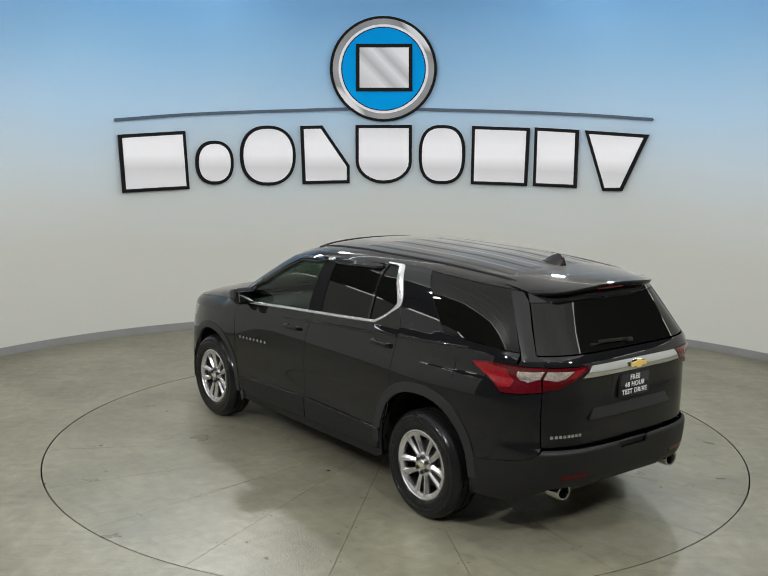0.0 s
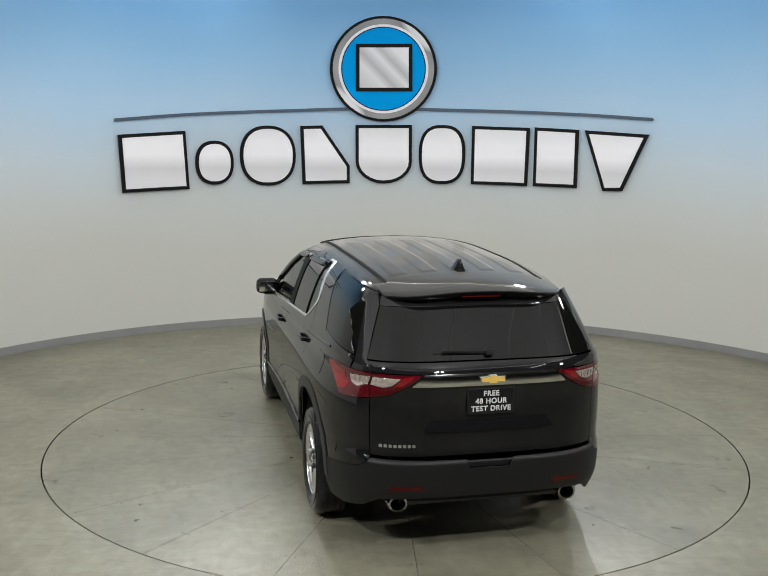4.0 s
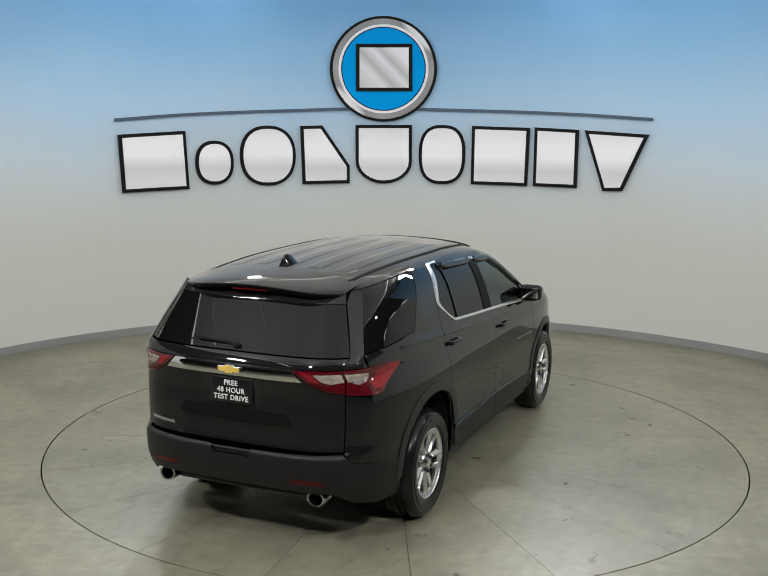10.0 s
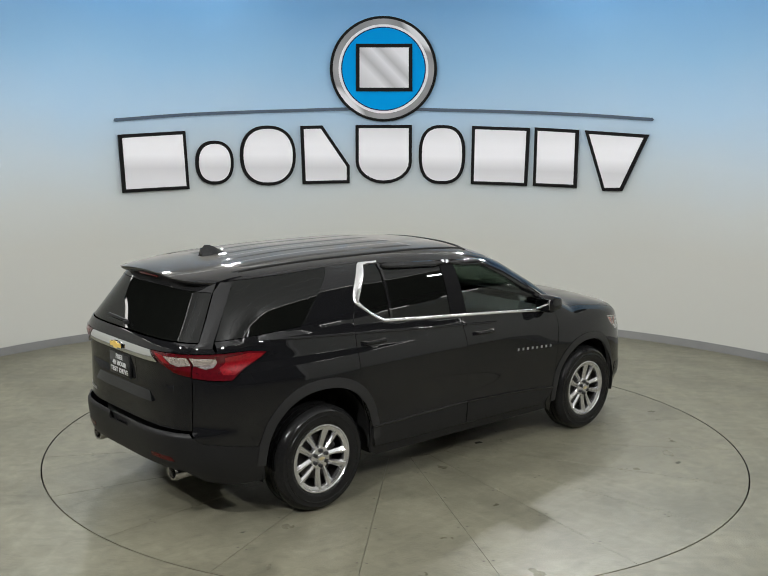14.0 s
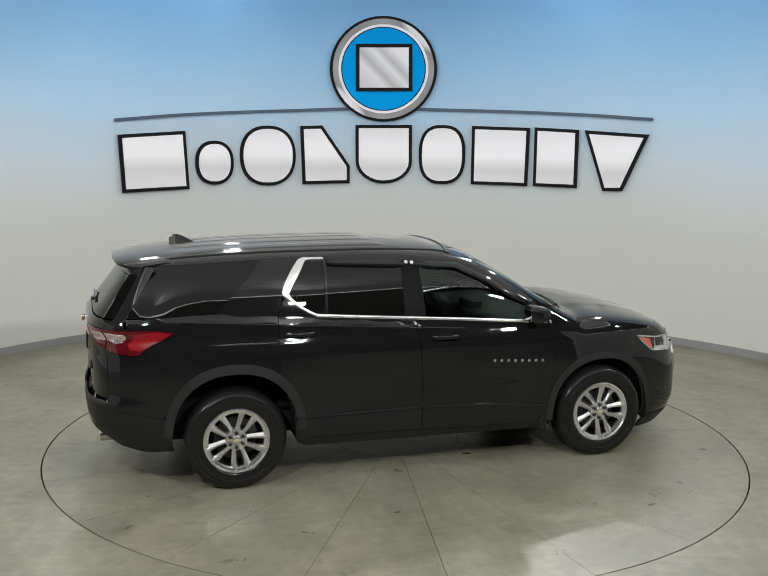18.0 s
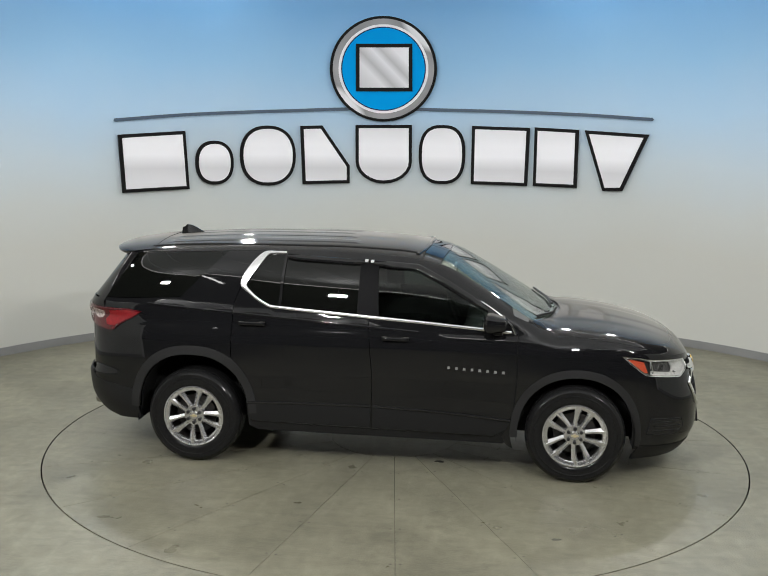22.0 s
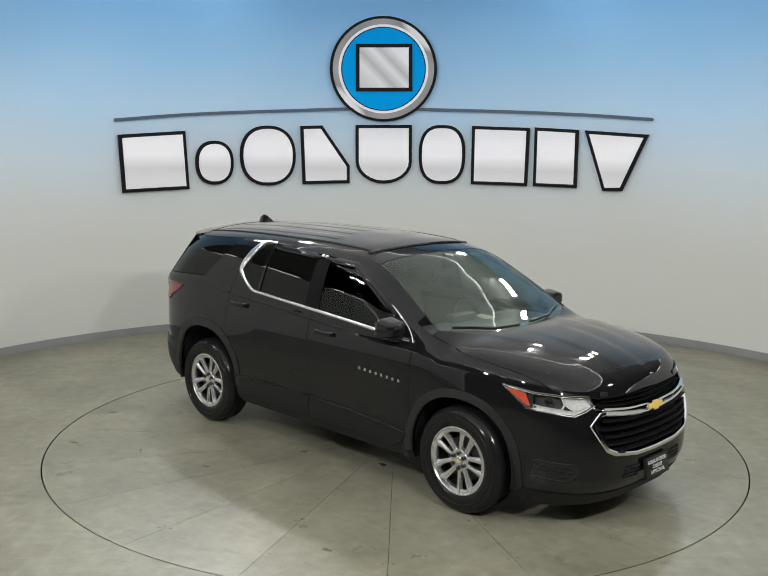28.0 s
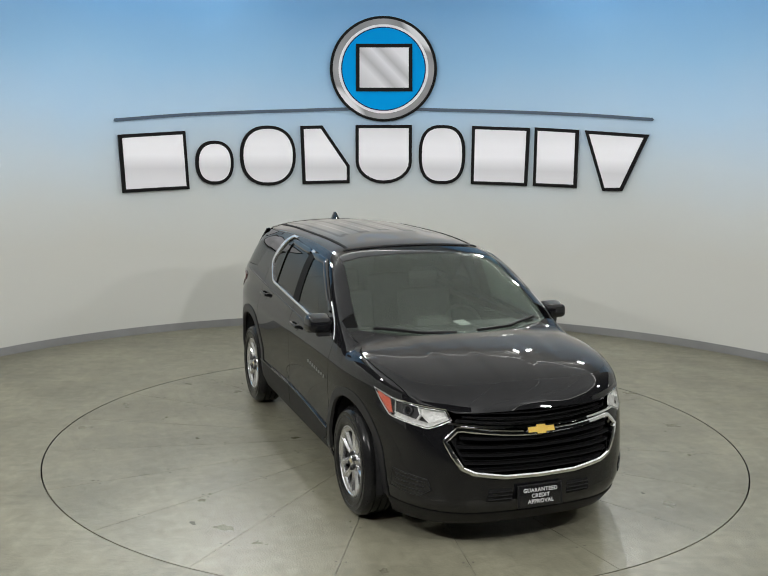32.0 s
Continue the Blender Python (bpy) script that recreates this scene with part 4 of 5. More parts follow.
    part("window_hook_moulding", strip(S, hook, 0.066, 0.006, n=2, taper=lambda f: 0.32 + 0.68 * math.sin(math.pi * min(1, max(0, (f - 0.22) / 0.66))), rounds=2), SATIN, car, "wide bright chrome hook round the rear window")
    part("mirror_moulding", strip(S, [(1.058, 1.150), (1.035, 1.195), (0.97, 1.262), (0.86, 1.335), (0.78, 1.38)], 0.022, 0.009, rounds=1, taper=lambda f: 1 - 0.5 * f), CHROME, car, "thin chrome moulding")
    for owner, x0, x1 in ((fd, 0.30, -0.058), (rd, -0.070, -1.200), (car, -1.214, -1.93)):
        line = [(x0 + (x1 - x0) * i / 6, belt(x0 + (x1 - x0) * i / 6) - 0.062) for i in range(7)]
        part("shoulder_crease", strip(S, line, 0.018, 0.0042, 0.004, 3), PAINT, owner)
    # rain guards above the windows
    part("rain_guard", strip(S, [(0.84, 1.318), (0.5, 1.508), (0.27, 1.615), (-0.085, 1.634)], 0.055, 0.016, 0.006, taper=lambda f: 0.45 + 0.55 * min(1, 8 * f, 8 * (1 - f))), GLOSS, fd, "smoked plastic rain guard")
    part("rain_guard", strip(S, [(-0.16, 1.638), (-0.5, 1.652), (-0.79, 1.664)], 0.05, 0.016, 0.006, taper=lambda f: 0.45 + 0.55 * min(1, 8 * f, 8 * (1 - f))), GLOSS, rd, "smoked plastic rain guard")
    for door_ob, u, z in ((fd, -0.098, 1.644), (rd, -0.145, 1.648)):
        part("guard_clip", patch(S, [(u - 0.013, z - 0.008), (u + 0.013, z - 0.008), (u + 0.013, z + 0.008), (u - 0.013, z + 0.008)], (0.1, 0.1), 0.012, 0.018), SATIN, door_ob, "small bright clip")
    # cladding
    sill = [(-1.09, 0.56), (-0.6, 0.56), (0.4, 0.56), (1.07, 0.55), (1.07, 0.40), (1.03, 0.33), (0.98, 0.283), (-1.0, 0.293), (-1.07, 0.33)]
    part("sill_cladding", patch(S, sill, off=-0.010), PLASTIC, car, "matt black sill cladding")
    part("door_cladding", patch(S, [(-0.055, 0.54), (0.4, 0.525), (1.035, 0.478), (1.0, 0.41), (0.9, 0.355), (-0.055, 0.37)], off=0.007, thick=0.007), PLASTIC, fd, "matt black door cladding")
    part("door_cladding", patch(S, [(-1.075, 0.525), (-0.6, 0.535), (-0.07, 0.54), (-0.07, 0.37), (-1.04, 0.378)], off=0.007, thick=0.007), PLASTIC, rd, "matt black door cladding")
    part("cladding_edge", strip(S, [(-0.055, 0.545), (0.4, 0.53), (0.75, 0.508), (1.04, 0.482)], 0.020, 0.015, 0.004, 6), GLOSS, fd)
    part("cladding_edge", strip(S, [(-1.075, 0.53), (-0.6, 0.54), (-0.07, 0.545)], 0.020, 0.015, 0.004, 6), GLOSS, rd)
    for x, ro, ri, zo, zi, pw, a0, a1 in ((WB, 0.506, 0.448, 0.517, 0.457, 2.15, -10, 184), (-WB, 0.538, 0.474, 0.583, 0.512, 2.3, 4, 176)):
        part("arch_moulding", patch(S, arch_pts(x, WZ, ro, zo, a0, a1, 30, pw) + arch_pts(x, WZ, ri, zi, a1, a0, 30, pw), (0.1, 0.1), 0.008, 0.05), ARCH, car, "matt charcoal wheel arch moulding")
        tun = bmesh.new()
        rows = []
        for i in range(25):
            a = radians((-12 + 204 * i / 24) if x > 0 else (-8 + 196 * i / 24))
            rows.append([tun.verts.new((x + (0.46 if x > 0 else 0.49) * math.cos(a), s * yy, WZ + (0.47 if x > 0 else 0.525) * math.sin(a))) for yy in (0.58, 0.93)])
        for p, q in zip(rows, rows[1:]):
            tun.faces.new((p[0], p[1], q[1], q[0]))
        tun.faces.new([r[0] for r in rows])
        part("wheel_liner", tun, DARK, car)
    if s > 0:
        part("fuel_door", patch(S, [(-1.83, 1.075), (-1.65, 1.068), (-1.635, 1.085), (-1.64, 1.195), (-1.655, 1.205), (-1.82, 1.20), (-1.835, 1.19), (-1.838, 1.09)], (0.05, 0.04), 0.0025, 0.006), PAINT, car, "glossy black fuel door")
    part("door_seal", strip(S, [(1.074, 1.14), (1.073, 0.80), (1.055, 0.55), (1.005, 0.41)], 0.03, -0.008, 0.02, 4), DARK, car)
    # handles
    for door_ob, hx in ((fd, 0.122), (rd, -1.04)):
        p, n = frame_at(S, hx, belt(hx) - 0.135)
        m = Matrix.Translation(p + n * 0.028)
        bm = box(0.20, 0.020, 0.026, 0.009, m, seg=3)
        box(0.05, 0.03, 0.028, 0.006, m @ Matrix.Translation((0.085, -s * 0.018, 0)), bm)
        box(0.04, 0.03, 0.028, 0.006, m @ Matrix.Translation((-0.09, -s * 0.018, 0)), bm)
        part("door_handle", bm, PAINT, door_ob, "glossy black pull handle")
        part("handle_cup", patch(S, [(hx + 0.075 * math.cos(a), belt(hx) - 0.138 + 0.042 * math.sin(a)) for a in [i * math.pi / 8 for i in range(16)]], (0.05, 0.05), 0.0015, 0.004), GLOSS, door_ob)
    # the model name on the front door: one small bright bar a letter
    for i in range(8):
        u = 0.545 + 0.0605 * i
        z = 0.882 - 0.003 * i
        bm = patch(S, [(u - 0.011, z - 0.010), (u + 0.011, z - 0.010), (u + 0.009, z + 0.010), (u - 0.009, z + 0.010)], (0.1, 0.1), 0.004, 0.005)
        part("badge_letter", bm, DULL, fd)
    # mirror
    mr = empty("door_mirror", parent=car)
    mb = box(0.18, 0.20, 0.142, 0.058, seg=4)
    for v in mb.verts:
        if v.co.x > 0:
            v.co.z *= 0.78
            v.co.y *= 0.92
    part("mirror_shell", mb, PAINT, mr, "glossy black mirror shell", Matrix.Translation((0.90, s * 1.008, 1.242)))
    part("mirror_glass", box(0.006, 0.15, 0.092, 0.003, Matrix.Translation((0.811, s * 1.008, 1.242))), CHROME, mr, "mirror glass")
    part("mirror_arm", box(0.07, 0.16, 0.045, 0.015, Matrix.Translation((0.92, s * 0.95, 1.175))), PLASTIC, mr)


def front_end(car):
    N = on_nose

    nb = wrapped(nose_a)
    # bonnet
    edge = lambda x: half_width(x, seam(x)) - 0.004
    ridge = lambda x, y: 0.006 / (1 + math.exp((abs(y) - 0.50 + 0.10 * (x - 1.3)) / 0.018)) * min(1, max(0, (2.3 - x) / 0.5))
    spine = lambda x, y: 0.004 / (1 + math.exp((abs(y) - 0.21 + 0.06 * (x - 1.3)) / 0.012)) * min(1, max(0, (x - 1.45) / 0.4))
    back = smooth_curve((0, 1.425), (0.2, 1.41), (0.5, 1.345), (0.7, 1.245), (0.78, 1.195), (0.9, 1.165))
    front = smooth_curve((0, 0.932), (0.3, 0.930), (0.54, 0.930), (0.615, 0.958), (0.80, 0.976))
    lines, rows_n = [], 40
    for k in range(61):
        u = -1 + k / 30
        yf = max(0.0005, 0.772 * abs(u))
        zf = front(yf)
        end = Vector((nose_at(yf, zf), yf, zf))
        yc = edge(1.165) * abs(u)
        xc = back(yc)
        way = []
        for i in range(70):
            x = xc + (2.46 - xc) * i / 69
            y = abs(u) * edge(min(x, 2.195))
            if x >= end.x - 0.004:
                break
            p = on_top(x, y)
            if p.z < zf + 0.02:
                break
            way.append(p + Vector((0, 0, ridge(x, y) + spine(x, y))))
        z0 = way[-1].z
        for i in range(1, 8):
            z = z0 + (zf - z0) * i / 7
            way.append(Vector((nose_at(yf, z), yf, z)))
        # even spacing, then the edge rounded off
        cum = [0.0]
        for p, q in zip(way, way[1:]):
            cum.append(cum[-1] + (q - p).length)
        even, m = [], 0
        for i in range(rows_n + 1):
            d = cum[-1] * i / rows_n
            while m < len(cum) - 2 and cum[m + 1] < d:
                m += 1
            f = (d - cum[m]) / max(1e-9, cum[m + 1] - cum[m])
            even.append(way[m].lerp(way[m + 1], min(1, max(0, f))))
        for _ in range(5):
            even = [even[0]] + [(even[i - 1] + 2 * even[i] + even[i + 1]) / 4 for i in range(1, rows_n)] + [even[-1]]
        lines.append([Vector((p.x, math.copysign(p.y, u), p.z)) for p in even])
    sk = bmesh.new()
    layer = sk.verts.layers.float_vector.new("bend")
    top, low = [], []
    for k in range(61):
        ta, tb2 = [], []
        for i in range(rows_n + 1):
            du = lines[min(k + 1, 60)][i] - lines[max(k - 1, 0)][i]
            dv = lines[k][min(i + 1, rows_n)] - lines[k][max(i - 1, 0)]
            n = dv.cross(du).normalized()
            if n.z < -0.2:
                n.negate()
            va, vb = sk.verts.new(lines[k][i]), sk.verts.new(lines[k][i] - n * 0.014)
            va[layer], vb[layer] = n, -n
            ta.append(va)
            tb2.append(vb)
        top.append(ta)
        low.append(tb2)
    for k in range(60):
        for i in range(rows_n):
            sk.faces.new((top[k][i], top[k][i + 1], top[k + 1][i + 1], top[k + 1][i]))
            sk.faces.new((low[k][i], low[k + 1][i], low[k + 1][i + 1], low[k][i + 1]))
        for i in (0, rows_n):
            sk.faces.new((top[k][i], top[k + 1][i], low[k + 1][i], low[k][i]))
    for k in (0, 60):
        for i in range(rows_n):
            sk.faces.new((top[k][i], top[k][i + 1], low[k][i + 1], low[k][i]))
    bmesh.ops.recalc_face_normals(sk, faces=sk.faces[:])
    part("hood", sk, PAINT, car, "glossy black bonnet with raised creases")
    for s in (1, -1):
        under = nb([("x", 1.99, 0.97), ("x", 2.10, 0.965), ("y", 0.70, 0.95), ("y", 0.45, 0.94), ("y", 0.45, 0.965), ("y", 0.60, 0.985), ("x", 2.10, 1.0), ("x", 1.99, 1.01)])
        bm = patch(N, under, (4, 0.03), -0.007, e=NE)
        part("lamp_bridge", bm if s > 0 else mirror(bm), PAINT, car)
    # bumper cheeks and valance
    half = [("y", 0.0, 0.507), ("y", 0.30, 0.515), ("y", 0.46, 0.548), ("y", 0.535, 0.583), ("y", 0.60, 0.665), ("y", 0.64, 0.765), ("y", 0.565, 0.850), ("y", 0.578, 0.886), ("y", 0.708, 0.827), ("y", 0.787, 0.837), ("y", 0.854, 0.852), ("x", 2.058, 0.860), ("x", 2.095, 0.80), ("x", 2.045, 0.62), ("x", 1.985, 0.42), ("x", 1.99, 0.27), ("y", 0.5, 0.285), ("y", 0.0, 0.27)]
    pts = nb(half)
    pts = pts + [(-u, z) for u, z in reversed(pts[1:-1])]
    bumper = part("front_bumper", patch(N, pts, (5, 0.05), e=NE), PAINT, car, "glossy black front bumper")
    for s in (1, -1):
        fog = nb([("y", 0.72, 0.505), ("y", 0.86, 0.52), ("y", 0.862, 0.40), ("y", 0.75, 0.385), ("y", 0.70, 0.44)])
        bm = patch(N, fog, (5, 0.05), 0.003, 0.006, e=NE)
        if s < 0:
            mirror(bm)
        part("fog_recess", bm, GLOSS, bumper, "black fog lamp blank")
        bm = strip(N, fog, 0.012, 0.004, 0.006, 2, NE, closed=True)
        part("fog_frame", bm if s > 0 else mirror(bm), PLASTIC, bumper)
        for z in (0.42, 0.455, 0.485):
            bm = strip(N, nb([("y", 0.73, z), ("y", 0.85, z + 0.006)]), 0.010, 0.006, 0.004, e=NE)
            if s < 0:
                mirror(bm)
            part("fog_slat", bm, PLASTIC, bumper)
        # headlamp
        lamp = empty("headlamp", parent=car)
        ring = [("x", 1.882, 1.003), ("x", 1.957, 0.938), ("x", 2.056, 0.867), ("y", 0.854, 0.857), ("y", 0.787, 0.842), ("y", 0.708, 0.832), ("y", 0.580, 0.893), ("y", 0.606, 0.948), ("y", 0.747, 0.958), ("y", 0.841, 0.968), ("x", 1.984, 0.987)]
        outline = nb(ring)

        def lamp_part(nm, bm, mat, lab=""):
            return part(nm, bm if s > 0 else mirror(bm), mat, lamp, lab)
        lamp_part("lamp_housing", patch(N, outline, (4, 0.03), -0.035, 0.01, e=NE), HOUSING, "dark lamp housing")
        lens = lamp_part("lamp_lens", patch(N, outline, (4, 0.03), 0.002, 0.004, e=NE), LENS, "clear lens")
        lamp_part("lamp_bezel", strip(N, outline, 0.014, -0.003, 0.03, 2, NE, closed=True), CHROME, "bright chrome bezel")
        amb = nb([("x", 1.905, 0.985), ("x", 1.973, 0.938), ("x", 2.054, 0.880), ("x", 2.080, 0.877), ("x", 2.045, 0.958), ("x", 1.984, 0.975)])
        lamp_part("turn_reflector", patch(N, amb, (3, 0.02), -0.010, 0.006, e=NE), AMBER, "amber side reflector")
        inner = nb([("y", 0.742, 0.952), ("y", 0.612, 0.944), ("y", 0.592, 0.894), ("y", 0.695, 0.850), ("y", 0.738, 0.898)])
        lamp_part("lamp_reflector", patch(N, inner, (3, 0.02), -0.020, 0.006, e=NE), SILVER, "silver reflector")
        lamp_part("lamp_trim", strip(N, nb([("y", 0.852, 0.874), ("y", 0.785, 0.860), ("y", 0.71, 0.845), ("y", 0.62, 0.880)]), 0.036, -0.006, 0.012, e=NE), SILVER, "pale silver strip")
        lamp_part("lamp_divider", strip(N, nb([("y", 0.842, 0.962), ("y", 0.846, 0.872)]), 0.018, -0.006, 0.02, e=NE), CHROME, "chrome divider")
        lamp_part("lamp_divider", strip(N, nb([("y", 0.747, 0.956), ("y", 0.738, 0.905), ("y", 0.760, 0.868)]), 0.012, -0.006, 0.02, e=NE), SILVER)
        for y, z, r in ((0.800, 0.915, 0.034),):
            p, n = frame_at(N, nose_a(z, y=y), z, NE)
            rot = n.to_track_quat("Y", "Z").to_matrix().to_4x4()
            place = Matrix.Translation(p - n * 0.022) @ rot
            lamp_part("projector_ring", lathe([(r * 0.72, 0.004), (r * 0.86, 0.008), (r, 0.004), (r * 1.05, -0.01)], 24, m=place), HOUSING)
            lamp_part("projector", lathe([(0, 0.008), (r * 0.4, 0.006), (r * 0.72, -0.002), (r * 0.75, -0.01)], 24, m=place), GLOSS, "round projector lens")
    lip = nb([("y", 0.0, 0.275), ("y", 0.45, 0.282), ("y", 0.82, 0.29), ("x", 2.03, 0.30), ("x", 1.985, 0.205), ("y", 0.80, 0.175), ("y", 0.4, 0.20), ("y", 0.0, 0.205)])
    lip = lip + [(-u, z) for u, z in reversed(lip[1:-1])]
    part("front_lip", patch(N, lip, (6, 0.04), 0.006, e=NE), PLASTIC, car, "matt black lower lip")
    for s in (1, -1):
        bm = patch(N, nb([("y", 0.20, 0.455), ("y", 0.36, 0.46), ("y", 0.38, 0.375), ("y", 0.20, 0.365)]), (5, 0.05), 0.001, 0.004, e=NE)
        if s < 0:
            mirror(bm)
        part("lower_intake", bm, DARK, car, "black lower intake")
        for z in (0.385, 0.41, 0.435):
            bm = strip(N, nb([("y", 0.20, z), ("y", 0.365, z + 0.003)]), 0.008, 0.006, 0.004, e=NE)
            if s < 0:
                mirror(bm)
            part("intake_slat", bm, PLASTIC, car)
    # grille
    gr = empty("grille", parent=car)
    back = nb([("y", -0.60, 0.77), ("y", -0.52, 0.60), ("y", -0.3, 0.535), ("y", 0.3, 0.535), ("y", 0.52, 0.60), ("y", 0.60, 0.77), ("y", 0.55, 0.90), ("y", 0.3, 0.945), ("y", 0, 0.95), ("y", -0.3, 0.945), ("y", -0.55, 0.90)])
    part("grille_back", patch(N, back, (6, 0.06), -0.06, 0.01, e=NE), DARK, gr)
    hexa = [("y", 0.0, 0.792), ("y", 0.25, 0.806), ("y", 0.52, 0.838), ("y", 0.555, 0.835), ("y", 0.625, 0.765), ("y", 0.585, 0.68), ("y", 0.535, 0.60), ("y", 0.46, 0.565), ("y", 0.25, 0.532), ("y", 0.0, 0.525)]
    hexa = hexa + [(k, -y, z) for k, y, z in reversed(hexa[1:-1])]
    part("grille_frame", strip(N, nb(hexa), 0.032, 0.014, 0.03, 6, NE, closed=True), CHROME, gr, "bright chrome grille surround")
    bar = [("y", 0.60, 0.872), ("y", 0.30, 0.842), ("y", 0, 0.828), ("y", -0.30, 0.842), ("y", -0.60, 0.872)]
    part("grille_strip", strip(N, nb(bar), 0.022, 0.014, 0.03, 8, NE), CHROME, gr, "chrome strip above the grille")
    for i in range(5):
        z = 0.575 + 0.047 * i
        hw = 0.50 + 0.022 * i if i < 4 else 0.54
        dip = 0.012 + 0.004 * i
        part("grille_bar", strip(N, nb([("y", -hw, z + dip), ("y", -hw / 2, z + dip * 0.4), ("y", 0, z), ("y", hw / 2, z + dip * 0.4), ("y", hw, z + dip)]), 0.024, -0.012, 0.03, 6, NE), BARS, gr, "black grille bar")
    for i in range(3):
        z = 0.862 + 0.026 * i
        hw = 0.54 - 0.03 * i
        part("upper_grille_bar", strip(N, nb([("y", -hw, z + 0.035 - 0.008 * i), ("y", -hw / 2, z + 0.010), ("y", 0, z), ("y", hw / 2, z + 0.010), ("y", hw, z + 0.035 - 0.008 * i)]), 0.012, -0.016, 0.03, 6, NE), BARS, gr, "black grille bar")
    badge(car, N, 0.0, 0.812, 0.19, NE, 0.026, nose_a)
    plate(car, Vector((2.578, -0.015, 0.398)), 0, -8, 0.325, 0.150, "GUARANTEED\nCREDIT\nAPPROVAL", "black dealer plate with white lettering below the grille", 0.235)


def badge(car, fn, y, z, w, e, off, ang):
    p, n = frame_at(fn, ang(z, y=max(abs(y), 0.001)), z, e)
    n = Vector((n.x, 0, n.z)).normalized()
    rot = n.to_track_quat("Y", "Z").to_matrix().to_4x4()
    a, b, c, d = w / 2, w * 0.16, w * 0.17, w * 0.30
    shape = [(-a, -b * 0.55), (-c, -b * 0.55), (-c * 0.95, -d / 2), (c * 0.85, -d / 2), (c, -b * 0.55), (a * 0.96, -b * 0.55), (a, b * 0.55), (c, b * 0.55), (c * 0.95, d / 2), (-c * 0.85, d / 2), (-c, b * 0.55), (-a * 0.96, b * 0.55)]
    big = [(x * 1.08, zz * 1.16) for x, zz in shape]
    b1 = part("badge", prism(big, 0.012, m=Matrix.Translation(Vector((p.x, 0, p.z)) + n * (off - 0.008)) @ rot), CHROME, car, "chrome-edged badge")
    part("badge_face", prism(shape, 0.012, m=Matrix.Translation(Vector((p.x, 0, p.z)) + n * (off - 0.003)) @ rot), GOLD, b1, "gold badge face")


def plate(car, at, turn, lean, w, h, text, label, size=0.275):
    """A dealer plate; turn 0 faces forward, 180 backward."""
    m = Matrix.Translation(at) @ pose(0, 0, 0, 0, 0, turn) @ pose(0, 0, 0, 0, lean, 0)
    pl = part("dealer_plate", box(0.014, w, h, 0.004), PLASTIC, car, label, m)
    part("plate_face", box(0.003, w * 0.93, h * 0.9, 0.001, Matrix.Translation((0.008, 0, 0))), GLOSS, pl)
    lines = text.split("\n")
    for i, line in enumerate(lines):
        bm = words(line, h * size)
        bm.transform(Matrix.Translation((0.0102, 0, (0.5 * (len(lines) - 1) - i) * h * (size + 0.01))) @ Matrix(((0, 0, 1, 0), (1, 0, 0, 0), (0, 1, 0, 0), (0, 0, 0, 1))))
        part("lettering", bm, WHITE, pl, "white printed words")


